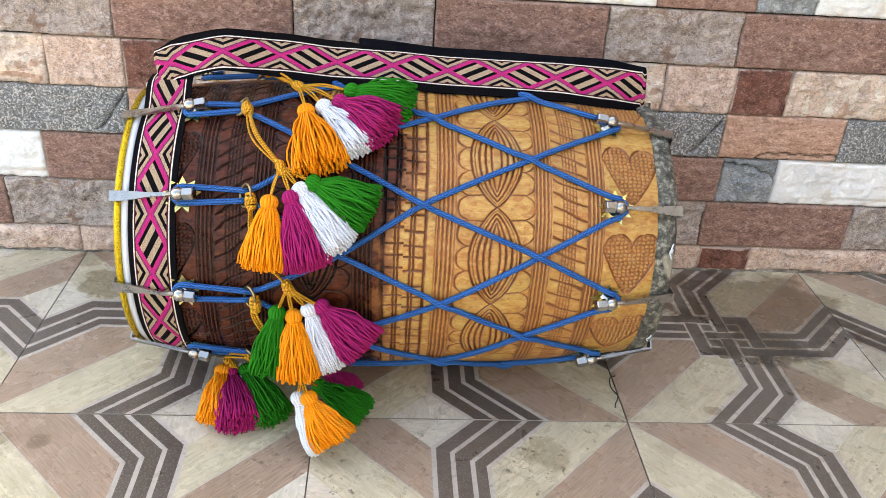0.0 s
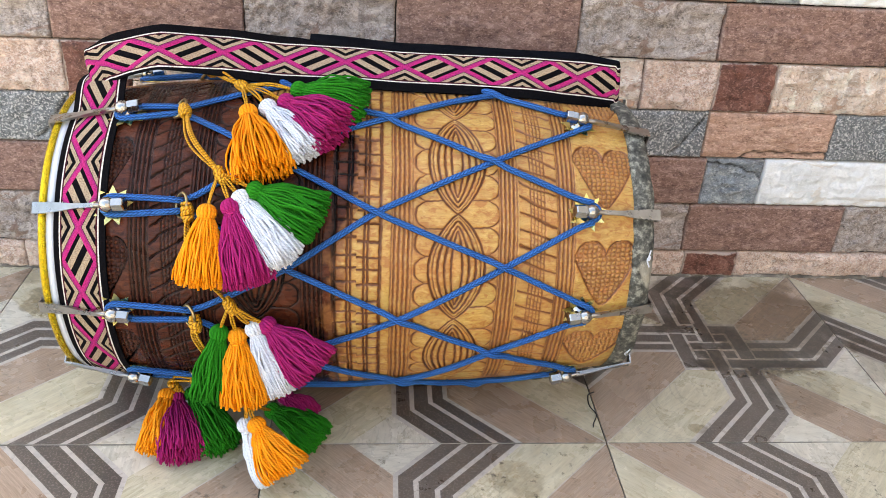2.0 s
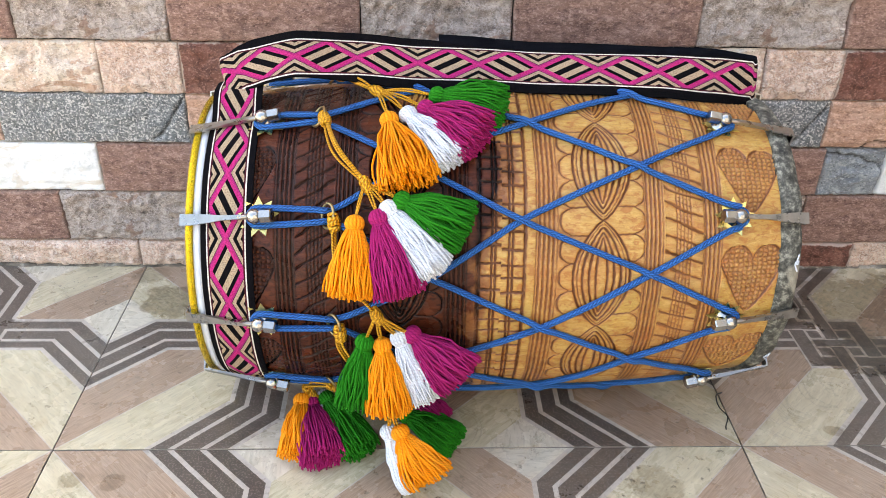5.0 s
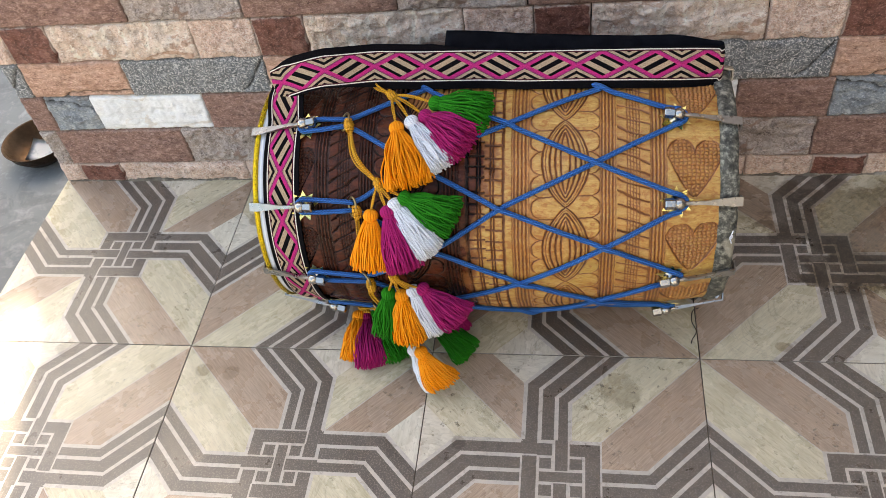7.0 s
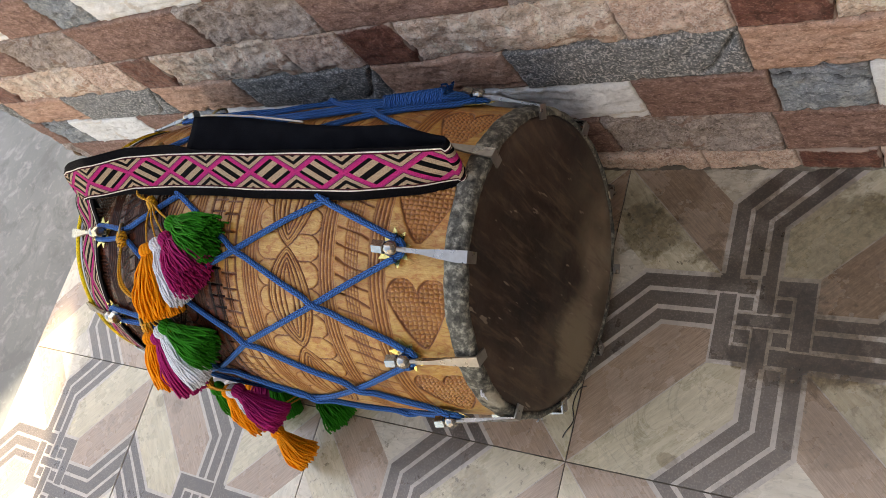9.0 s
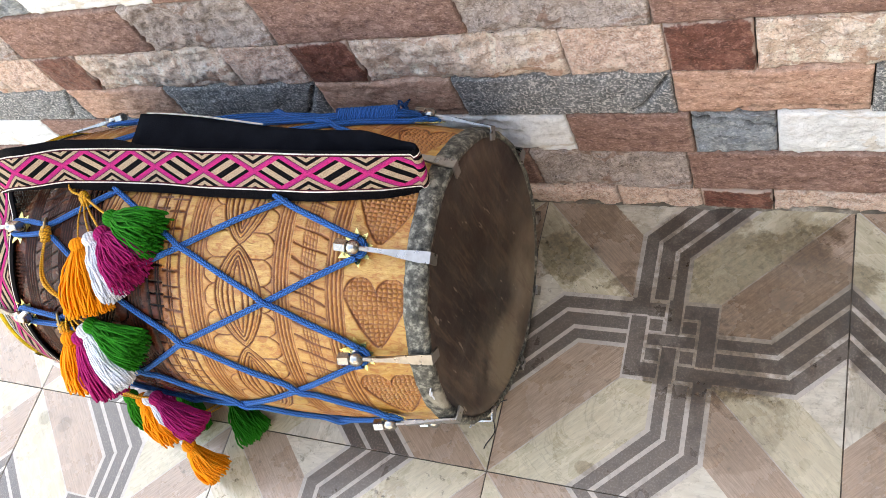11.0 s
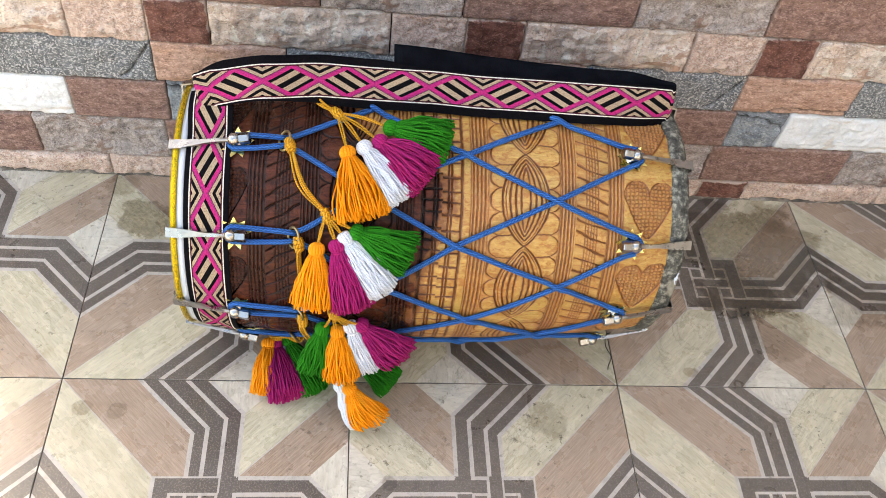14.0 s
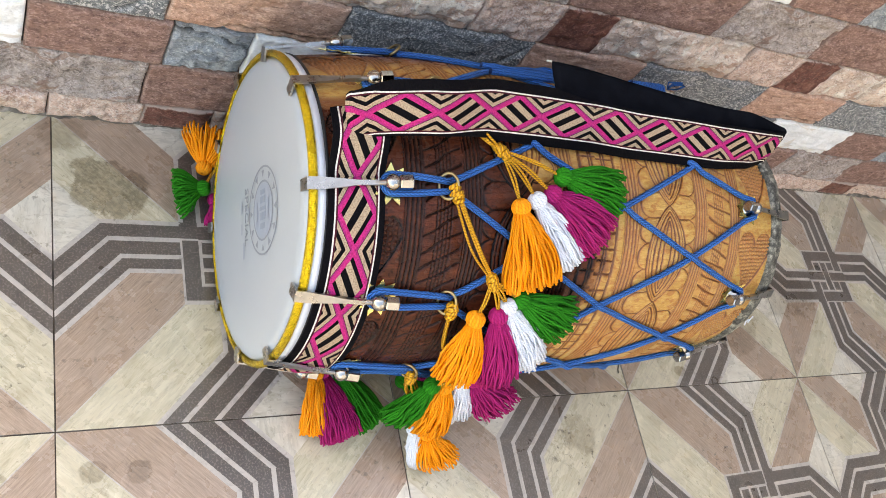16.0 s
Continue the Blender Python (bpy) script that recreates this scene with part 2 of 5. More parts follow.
# ---------------------------------------------------------------- mesh helpers
def thing(name, label, category, at=(0, 0, 0), group="", kind=""):
    ob = new(name)
    ob.location = at
    ob.empty_display_size = 0.05
    return tagged(ob, label, category, group, kind)


def mesh_of(bm, name, mats, smooth=True):
    me = bpy.data.meshes.new(name)
    bm.normal_update()
    bm.to_mesh(me)
    bm.free()
    for m in (mats if isinstance(mats, (list, tuple)) else [mats]):
        me.materials.append(m)
    if smooth:
        me.shade_smooth()
    return me


def hang(ob, parent):
    """ob, built in world coordinates, becomes a part of parent."""
    bpy.context.view_layer.update()
    ob.parent = parent
    ob.matrix_parent_inverse = parent.matrix_world.inverted()
    return ob


def part(name, bm, mats, parent=None, label="", smooth=True):
    me = bm if isinstance(bm, bpy.types.Mesh) else mesh_of(bm, name, mats, smooth)
    ob = new(name, me)
    if parent:
        ob.parent = parent
        # parts stand in world coordinates; only the thing itself is moved to its place
        if not parent.parent:
            ob.matrix_parent_inverse = Matrix.Translation(-Vector(parent.location))
    return tagged(ob, label)


def box(x0, x1, y0, y1, z0, z1, bevel=0.0, bm=None):
    bm = bm or bmesh.new()
    r = bmesh.ops.create_cube(bm, size=1.0, matrix=Matrix.Translation(((x0 + x1) / 2, (y0 + y1) / 2, (z0 + z1) / 2)) @ Matrix.Diagonal((x1 - x0, y1 - y0, z1 - z0, 1)))
    if bevel:
        edges = {e for v in r["verts"] for e in v.link_edges}
        bmesh.ops.bevel(bm, geom=list(edges), offset=bevel, segments=2, affect="EDGES", profile=0.5)
    return bm


# ---------------------------------------------------------------- ground, platform, roof
TILE = 0.396
WALL_Y = 0.394
LEFT = -2 * TILE
ground = part("ground", box(-400, 400, -400, 400, -0.6, -0.02), M_CONCRETE)
tagged(ground, "grey trowelled concrete ground beside the tiled porch", "ground", kind="structure")

porch = part("floor", box(LEFT + 0.002, 8 * TILE, -9 * TILE, WALL_Y + 0.1, -0.4, -0.0016), M_GROUT)
tagged(porch, "tiled porch floor with dirty grout joints", "floor", kind="structure")

E_ = (79.0, 100.0, 128.0, 152.0)
U_ = (141.0, 155.5, 173.0, 190.0)


def arm_class(u, v):
    """2 dark, 3 line, 4 white, or None, for the band that leaves through the bottom edge."""
    if v > 110:
        return None
    f = [min(e + v, m) for e, m in zip(E_, U_)]
    for fi, e, m in zip(f, E_, U_):
        if abs(u - fi) < (3.0 if e + v < m else 2.2):
            return 3
    if f[0] < u < f[3]:
        return 2
    if v < 40 and f[3] < u < 230 - v:
        return 4
    return None


def knot_class(u, v):
    """The woven square where the four bands meet."""
    if not (107.8 < u < 192.2 and 107.8 < v < 192.2):
        return None
    if u + v > 300:
        u, v = 300 - u, 300 - v
    strips = ((110, 125, 112, 173), (110, 141, 112, 126), (108, 141, 175, 190), (143, 156, 108, 143), (128, 172, 144.5, 155.5), (128, 141, 159, 172), (128, 141, 129, 141),
              (175, 192.2, 108, 126), (160, 173, 129, 141), (159, 192, 112, 126), (145, 158, 157.5, 192), (126, 175, 172, 172))
    for a, b, c, d in strips:
        if a < u < b and c < v < d:
            return 2
    return 3


def tile_class(u, v):
    k = knot_class(u, v)
    if k is not None:
        return k, 0.0
    for p in ((u, v), (v, u), (300 - u, 300 - v), (300 - v, 300 - u)):
        k = arm_class(*p)
        if k is not None:
            return k, 0.0
    if abs(u - v) < 0.75 or abs(u + v - 300) < 0.75:
        return 3, 0.0
    right, top = u > 150, v > 150
    du, dv = (300 - u if right else u), (300 - v if top else v)
    near_h = dv < du
    beige = near_h if right == top else not near_h
    return (0 if beige else 1), (45.0 if right == top else -45.0)


def tile_mesh(name, quarter):
    """One printed porcelain tile: the print is cut into the glazed face, shade by shade."""
    bm = bmesh.new()
    q = [bm.verts.new((x, y, 0)) for x, y in ((0, 0), (300, 0), (300, 300), (0, 300))]
    bm.faces.new(q)

    def cut(px, py, nx, ny, test=None):
        faces = [f for f in bm.faces if test is None or test(f.calc_center_bounds())]
        geo = list({v for f in faces for v in f.verts}) + list({e for f in faces for e in f.edges}) + faces
        bmesh.ops.bisect_plane(bm, geom=geo, plane_co=(px, py, 0), plane_no=(nx, ny, 0), dist=1e-5)

    for o in (-0.75, 0.75):
        cut(o, 0, 1, -1)
        cut(300 + o, 0, 1, 1)
    for v in (40.0, 260.0, 108.0, 192.0):
        cut(0, v, 0, 1)
        cut(v, 0, 1, 0)
    for e, m in zip(E_, U_):
        for s in (-1, 1):
            for flip in (0, 1):
                for turn in (0, 1):
                    # upright stretch, then slanted stretch
                    pu, nu = m + 2.2 * s, (1.0, 0.0)
                    pd, nd = e + 3.0 * s, (1.0, -1.0)
                    def here(c, flip=flip, turn=turn, slant=False, m=m, e=e):
                        x, y = (300 - c.x, 300 - c.y) if turn else (c.x, c.y)
                        if flip:
                            x, y = y, x
                        return y < 112 and 70 < x < 235 and y < x + 5
                    def put(px, py, nx, ny):
                        if flip:
                            px, py, nx, ny = py, px, ny, nx
                        if turn:
                            px, py, nx, ny = 300 - px, 300 - py, -nx, -ny
                        cut(px, py, nx, ny, here)
                    put(pu, 0, *nu)
                    put(pd, 0, *nd)
                    if e == E_[3] and s == 1:
                        put(230, 0, 1, 1)
                    put(0, m - e, 0, 1)
    inner = lambda c: 106 < c.x < 194 and 106 < c.y < 194
    for w in (110, 112, 125, 126, 128, 129, 141, 143, 144.5, 145, 155.5, 156, 158, 159, 160, 172, 173, 175, 190, 157.5):
        for k in (w, 300 - w):
            cut(k, 0, 1, 0, inner)
            cut(0, k, 0, 1, inner)
    cut(150, 150, 1, 1, inner)
    uv = bm.loops.layers.uv.new("UVMap")
    S = (TILE - 0.0016) / 300
    for f in bm.faces:
        c = f.calc_center_median()
        f.material_index, a = tile_class(c.x, c.y)
        ca, sa = math.cos(radians(a)), math.sin(radians(a))
        for l in f.loops:
            x, y = l.vert.co.x * S, l.vert.co.y * S
            l[uv].uv = (x * ca + y * sa + (c.x > 150) * 0.37, -x * sa + y * ca + (c.y > 150) * 0.53)
    rim = [e for e in bm.edges if e.is_boundary]
    lip = bmesh.ops.extrude_edge_only(bm, edges=rim)
    for v in [g for g in lip["geom"] if isinstance(g, bmesh.types.BMVert)]:
        v.co.z = -0.006 / S
        v.co.x += 0.5 if v.co.x < 1 else (-0.5 if v.co.x > 299 else 0)
        v.co.y += 0.5 if v.co.y < 1 else (-0.5 if v.co.y > 299 else 0)
    for f in bm.faces:
        if abs(f.normal.z) < 0.5 and f.calc_center_median().z < -0.1:
            f.material_index = 3
    bmesh.ops.transform(bm, matrix=Matrix.Rotation(quarter * math.pi / 2, 4, "Z") @ Matrix.Diagonal((S, S, S, 1)) @ Matrix.Translation((-150, -150, 0)), verts=bm.verts)
    bmesh.ops.recalc_face_normals(bm, faces=bm.faces)
    up = sum(f.normal.z * f.calc_area() for f in bm.faces)
    if up < 0:
        bmesh.ops.reverse_faces(bm, faces=bm.faces)
    return mesh_of(bm, name, M_TILE, False)


TILES = [tile_mesh("floor_tile", 0), tile_mesh("floor_tile", 1)]
tr = random.Random(4)
for i in range(-2, 8):
    for j in range(-9, 1):
        t = part("tile", TILES[(i + j + 1) % 2], None, porch)
        t.location = ((i + 0.5) * TILE, (j + 0.5) * TILE, tr.uniform(-0.0004, 0.0004))
        t.rotation_euler = (tr.uniform(-0.0006, 0.0006), tr.uniform(-0.0006, 0.0006), tr.uniform(-0.001, 0.001))

# ---------------------------------------------------------------- stone-clad wall
wall = part("wall_north", box(LEFT + 0.006, 8 * TILE, WALL_Y + 0.007, WALL_Y + 0.14, -0.02, 2.7), M_JOINT)
tagged(wall, "porch wall clad in split stone in brown, beige, grey and white", "wall", kind="structure")

PX, PZ, X0 = 0.4525, 0.305, 0.6035
# rows: bottom, top, shift, and (from, to, kind, relief)
ROWS_ = [
    (0.279, 0.350, (("dark", 0.0000, 0.0851, 0.002), ("beige", 0.0871, 0.3425, 0.0045), ("pink", 0.3445, 0.4514, 0.0035))),
    (0.048, 0.127, (("brown", -0.0079, 0.2416, 0.0015), ("grey", 0.2435, 0.4425, 0.0048))),
    (0.130, 0.204, (("blue", 0.0040, 0.0931, 0.0035), ("white", 0.0950, 0.3089, 0.0025), ("brown", 0.3109, 0.4544, 0.0015))),
    (0.207, 0.277, (("orange", 0.0000, 0.1921, 0.0018), ("speckle", 0.1940, 0.4505, 0.0016))),
]


def brick_mesh(kind, w, h, relief, seed):
    """A split stone face: uneven, with a broken arris round its edge."""
    nx, nz = max(6, int(w / 0.0027)), max(5, int(h / 0.0027))
    bm = bmesh.new()
    off = Vector((seed * 3.7, seed * 1.3, seed * 5.1))
    # line of a natural crack, where the stone has one
    crack = {"speckle": ((w - 0.052, 0.006), (w - 0.034, 0.014), (w - 0.004, h * 0.92)), "blue": ((0.0, h * 0.94), (w * 0.45, h * 0.88), (w, h * 0.62)), "orange": ((w * 0.30, 0.0), (w * 0.42, h * 0.16), (w * 0.62, h * 0.10), (w, h * 0.17))}.get(kind)
    ledge = {"white": 0.16, "orange": 0.10}.get(kind, 0.0)

    def to_line(x, z):
        best = 1.0
        for (x0, z0), (x1, z1) in zip(crack, crack[1:]):
            t = max(0, min(1, ((x - x0) * (x1 - x0) + (z - z0) * (z1 - z0)) / ((x1 - x0) ** 2 + (z1 - z0) ** 2)))
            best = min(best, math.hypot(x - x0 - t * (x1 - x0), z - z0 - t * (z1 - z0)))
        return best

    rims, recess_dark = [], []
    grid = []
    for j in range(nz + 1):
        row = []
        for i in range(nx + 1):
            x, z = w * i / nx, h * j / nz
            d = min(x, w - x, z, h - z)
            p = Vector((x, 0, z))
            big = noise.fractal(p * 20 + off, 1.0, 2.0, 4)
            fine = noise.fractal(p * 95 + off, 0.8, 2.1, 3)
            ridge = abs(noise.noise(p * 34 + off * 2)) + 0.5 * abs(noise.noise(p * 80 + off))
            strata = noise.noise(Vector((x * 16, seed, z * 85)) + off)
            layer = (big + 0.5 * strata + 0.35 * fine) * 2.2
            step = math.floor(layer) + (layer - math.floor(layer)) ** 5
            out = relief * (0.62 * step + 0.26 * fine - 0.52 * ridge + 0.2 * big)
            gap = to_line(x + 0.004 * noise.noise(p * 45 + off), z + 0.004 * noise.noise(p * 60)) if crack else 1.0
            out -= 0.0055 * math.exp(-((gap / 0.0024) ** 2))
            # hollows of grey and blue stones darken like the crack, as painted shade
            pit = max(0.0, ridge - 0.62) if kind in ("grey", "blue") else 0.0
            recess_dark.append(min(1.0, 0.92 * math.exp(-((gap / 0.0017) ** 2)) + 1.2 * pit))
            if ledge and z < h * (ledge + 0.12 * noise.noise(Vector((x * 14, seed, 0)))):
                out -= relief * 0.9
            if out > 0:
                out *= min(1.0, 0.25 + d / 0.009)
            chip = relief * 0.22 * (0.5 + noise.noise(p * 55 + off))
            if d < 1e-6:
                out = min(out, 0.001) - 0.0014 - chip
            elif d < 0.005:
                out -= chip * 0.4
            out = max(out, -0.0078 if d < 1e-6 else -0.0066)
            rims.append(d)
            ex = 0.0008 * noise.noise(Vector((z * 70, x * 70, seed)))
            row.append(bm.verts.new((x + ex * (1 if 0 < i < nx else 0.8), -0.006 - out, z + ex * (1 if 0 < j < nz else 0.5))))
        grid.append(row)
    for j in range(nz):
        for i in range(nx):
            bm.faces.new((grid[j][i], grid[j][i + 1], grid[j + 1][i + 1], grid[j + 1][i]))
    rim = [e for e in bm.edges if e.is_boundary]
    back = bmesh.ops.extrude_edge_only(bm, edges=rim)
    for v in [g for g in back["geom"] if isinstance(g, bmesh.types.BMVert)]:
        v.co.y = 0.010
    me = mesh_of(bm, "brick", M_BRICK[kind], True)
    recess_dark += [0.0] * (len(me.vertices) - len(recess_dark))
    me.attributes.new("crack", "FLOAT", "POINT").data.foreach_set("value", recess_dark)
    rims += [0.0] * (len(me.vertices) - len(rims))
    me.attributes.new("edge", "FLOAT", "POINT").data.foreach_set("value", rims)
    return me


def lay_wall():
    seed = 0
    for r, (z0, z1, bricks) in enumerate(ROWS_):
        for kind, a, b, relief in bricks:
            seed += 1
            made = {}
            for course in (-1, 0, 1, 2):
                bottom, top = z0 + course * PZ, z1 + course * PZ
                if top < 0.01 or bottom > 0.75:
                    continue
                shift = 0.008 if (bottom < 0.2) else 0.0
                for k in range(-5, 6):
                    left, right = X0 + a + shift + k * PX, X0 + b + shift + k * PX
                    if right < LEFT + 0.012 or left > 2.3:
                        continue
                    l2, b2 = max(left, LEFT + 0.004), max(bottom, 0.003)
                    key = (round(right - l2, 3), round(top - b2, 3))
                    if key not in made:
                        made[key] = brick_mesh("pink" if kind == "beige" and bottom < 0 else kind, right - l2, top - b2, relief, seed)
                    o = part("brick", made[key], None, wall)
                    o.location = (l2, WALL_Y + 0.002, b2)


def upper_wall():
    """The courses above reach, joined into one part."""
    kinds = list(M_BRICK)
    bm = bmesh.new()
    ur = random.Random(11)
    for z0, z1, bricks in ROWS_:
        for kind, a, b, relief in bricks:
            for course in range(1, 9):
                bottom, top = z0 + course * PZ, z1 + course * PZ
                if bottom <= 0.75 or top > 2.7:
                    continue
                for k in range(-5, 6):
                    left, right = max(X0 + a + k * PX, LEFT + 0.004), X0 + b + k * PX
                    if right - left < 0.02 or right > 8 * TILE:
                        continue
                    out = WALL_Y - 0.006 - ur.uniform(0, relief)
                    q = [bm.verts.new(p) for p in ((left, WALL_Y + 0.008, bottom), (right, WALL_Y + 0.008, bottom), (right, WALL_Y + 0.008, top), (left, WALL_Y + 0.008, top))]
                    mx, mz = (left + right) / 2 + ur.uniform(-0.02, 0.02), (bottom + top) / 2 + ur.uniform(-0.01, 0.01)
                    r = [bm.verts.new((v.co.x, out + ur.uniform(0.001, 0.004), v.co.z)) for v in q]
                    c = bm.verts.new((mx, out, mz))
                    for i in range(4):
                        j = (i + 1) % 4
                        for f in (bm.faces.new((q[i], q[j], r[j], r[i])), bm.faces.new((r[i], r[j], c))):
                            f.material_index = kinds.index(kind)
    bmesh.ops.recalc_face_normals(bm, faces=bm.faces)
    me = mesh_of(bm, "upper_bricks", [M_BRICK[k] for k in kinds], False)
    me.attributes.new("edge", "FLOAT", "POINT").data.foreach_set("value", [0.05] * len(me.vertices))
    tagged(part("upper_bricks", me, None, wall), "further courses of split stone", kind="stuff")


lay_wall()
upper_wall()


# cement fillet and dust along the foot of the wall
def fillet_mesh():
    bm = bmesh.new()
    rows = []
    for i in range(900):
        x = LEFT + 0.008 + i * 0.0033
        a, b = noise.noise(Vector((x * 30, 1, 0))), noise.noise(Vector((x * 110, 4, 2)))
        front = WALL_Y - 0.0035 - 0.006 * max(0.0, a) - 0.002 * b
        rows.append([bm.verts.new((x, front, -0.001)), bm.verts.new((x, front + 0.002, 0.0018 + 0.001 * b)), bm.verts.new((x, WALL_Y - 0.001, 0.0036 + 0.0020 * a)), bm.verts.new((x, WALL_Y + 0.012, 0.0042 + 0.0020 * a)), bm.verts.new((x, WALL_Y + 0.012, -0.001))])
    for A, B in zip(rows, rows[1:]):
        for k in range(4):
            bm.faces.new((A[k], B[k], B[k + 1], A[k + 1]))
    bmesh.ops.recalc_face_normals(bm, faces=bm.faces)
    return bm


def fillet_material():
    n = Nodes("cement_dust", 0.9)
    c = n.ramp(n.noise(n.place(), 45, 6, 0.65), (0.3, (0.07, 0.058, 0.046)), (0.55, (0.17, 0.145, 0.118)), (0.72, (0.48, 0.43, 0.37)))
    n.colour(c)
    n.bump(n.noise(n.place(), 220, 4), 0.002, 0.8)
    return n.mat


fillet = part("trim", fillet_mesh(), fillet_material())
tagged(fillet, "crumbling cement fillet along the wall's foot", "trim", kind="structure")

# ---------------------------------------------------------------- unseen slab and walls added to shape the light; the slab's shadow bounds the sun patch
def blocker_material():
    n = Nodes("blocker_plaster", 0.85)
    n.colour(n.mix(n.noise(n.place(), 3, 5), (0.62, 0.60, 0.56), (0.74, 0.72, 0.69)))
    return n.mat


def slab(points, z0, z1):
    bm = bmesh.new()
    lo = [bm.verts.new((x, y, z0)) for x, y in points]
    hi = [bm.verts.new((x, y, z1)) for x, y in points]
    bm.faces.new(list(reversed(lo)))
    bm.faces.new(hi)
    for i in range(len(points)):
        j = (i + 1) % len(points)
        bm.faces.new((lo[i], lo[j], hi[j], hi[i]))
    return bm


BLOCKER_Z = 3.0
cast = Vector((sun_way.x, sun_way.y)) * (BLOCKER_Z / sun_way.z)


def above(x, y):
    return (x + cast.x, y + cast.y)


M_BLOCKER = blocker_material()
# added out of view, outlined so that its shadow edge trims the sun patch
sun_blocker = part("sun_blocker_slab", slab([above(-1.9, 0.9), above(-1.9, -1.4), above(-1.62, -1.4), above(-1.36, -0.72), above(-0.85, 0.09), above(-0.783, 0.203), above(-0.738, 0.152), above(-0.716, 0.115), above(-0.590, -0.285), above(-0.40, -0.285), above(-0.40, 0.9)], BLOCKER_Z, BLOCKER_Z + 0.14), M_BLOCKER, smooth=False)
tagged(sun_blocker, "unseen plastered slab added to cut the outline of the sun patch", "roof", kind="structure")
M_SIDE = Nodes("weathered_plaster", 0.9)
M_SIDE = M_SIDE.colour(M_SIDE.mix(M_SIDE.noise(M_SIDE.place(), 4, 5), (0.15, 0.15, 0.16), (0.24, 0.24, 0.25))).mat
# unseen wall, added to hold back skylight on the right
east_blocker = part("wall_east_blocker", box(1.75, 1.95, -1.6, WALL_Y - 0.02, 0.002, 2.65), M_SIDE, smooth=False)
tagged(east_blocker, "unseen plain plastered wall added to block skylight from the right", "wall", kind="structure")
# unseen wall, added to cut low skylight from the south and south-east
yard = part("wall_south_blocker", box(-0.9, 6.5, -4.0, -3.8, -0.02, 3.6), M_SIDE, smooth=False)
tagged(yard, "unseen plain plastered wall added to block low skylight from the front", "wall", kind="structure")
# unseen wall, added to stand under the slab
house = part("wall_under_blocker", box(-4.2, -0.83 + cast.x, 2.6, 2.85, -0.02, BLOCKER_Z), M_BLOCKER, smooth=False)
tagged(house, "unseen plain plastered wall added under the slab that blocks sun", "wall", kind="structure")


# ---------------------------------------------------------------- materials of the drum
def wood_material():
    n = Nodes("carved_wood", 0.3)
    o = n.coord("Object")
    x, y, z = n.split(o)[:3]
    grain = n.noise(n.map(o, (1.0, 9, 9)), 14, 6, 0.62, 0.6)
    fine = n.noise(n.map(o, (4, 60, 60)), 18, 3, 0.6)
    pale = n.ramp(grain, (0.25, (0.38, 0.170, 0.034)), (0.5, (0.51, 0.285, 0.070)), (0.78, (0.62, 0.405, 0.135)))
    pale = n.mix(n.ramp(n.noise(n.map(o, (0.7, 1, 1)), 14, 5, 0.6, 0.5), (0.5, 0.0), (0.68, 0.7)), pale, (0.43, 0.285, 0.062))
    pale = n.mix(n.ramp(n.noise(n.map(o, (0.7, 1, 1), (5, 3, 1)), 11, 5, 0.6, 0.5), (0.5, 0.0), (0.72, 0.5)), pale, (0.43, 0.150, 0.034))
    chisel = n.noise(n.map(o, (1, 1.8, 1.8)), 95, 4, 0.62, 0.7)
    # dark dips and pale crests of tool marks: shade and highlight as colour
    pale = n.mix(n.ramp(chisel, (0.38, 0.75), (0.49, 0.0)), pale, (0.36, 0.115, 0.022))
    pale = n.mix(n.ramp(chisel, (0.55, 0.0), (0.68, 0.5)), pale, (0.66, 0.45, 0.16))
    pale = n.mix(n.math("MULTIPLY", n.ramp(fine, (0.38, 1.0), (0.52, 0.0)), 0.30), pale, (0.30, 0.12, 0.03))
    dark = n.ramp(grain, (0.2, (0.016, 0.004, 0.0022)), (0.5, (0.074, 0.0165, 0.0070)), (0.8, (0.150, 0.038, 0.016)))
    dark = n.mix(n.ramp(n.noise(o, 13, 5, 0.6), (0.5, 0.0), (0.8, 0.6)), dark, (0.12, 0.032, 0.013))
    # dips of the tool marks shaded in colour on the dark side too
    dark = n.mix(n.ramp(chisel, (0.36, 0.7), (0.48, 0.0)), dark, (0.012, 0.004, 0.003))
    edge = n.math("ADD", x, n.math("MULTIPLY", n.math("SUBTRACT", n.noise(n.map(o, (1.5, 1, 1)), 15, 4, 0.6), 0.5), 0.070))
    line = n.math("MULTIPLY_ADD", n.ramp(n.math("MULTIPLY_ADD", z, 14.0, -3.5), (0.0, 0.0), (1.0, 1.0)), 0.030, 0.076)
    # near the top the lacquer ends earlier
    line = n.math("MULTIPLY_ADD", n.ramp(n.math("MULTIPLY_ADD", z, 50.0, -17.1), (0.0, 0.0), (1.0, 1.0)), -0.105, line)
    side = n.ramp(n.math("MULTIPLY_ADD", n.math("SUBTRACT", edge, line), 20.0, 0.5), (0.3, 0.0), (0.7, 1.0))
    # the stain stops short on the back of the drum, behind the strap
    rear = n.math("MULTIPLY_ADD", n.math("SUBTRACT", y, 0.192), 40.0, 0.0)
    up = n.math("MULTIPLY_ADD", n.math("SUBTRACT", z, 0.30), 30.0, 0.0)
    side = n.math("MAXIMUM", side, n.math("MULTIPLY", n.ramp(rear, (0.2, 0.0), (1.0, 1.0)), n.ramp(up, (0.0, 0.0), (1.0, 1.0))))
    base = n.mix(side, dark, pale)
    blend = n.math("MULTIPLY", n.math("MULTIPLY", side, n.math("SUBTRACT", 1.0, side)), 3.4)
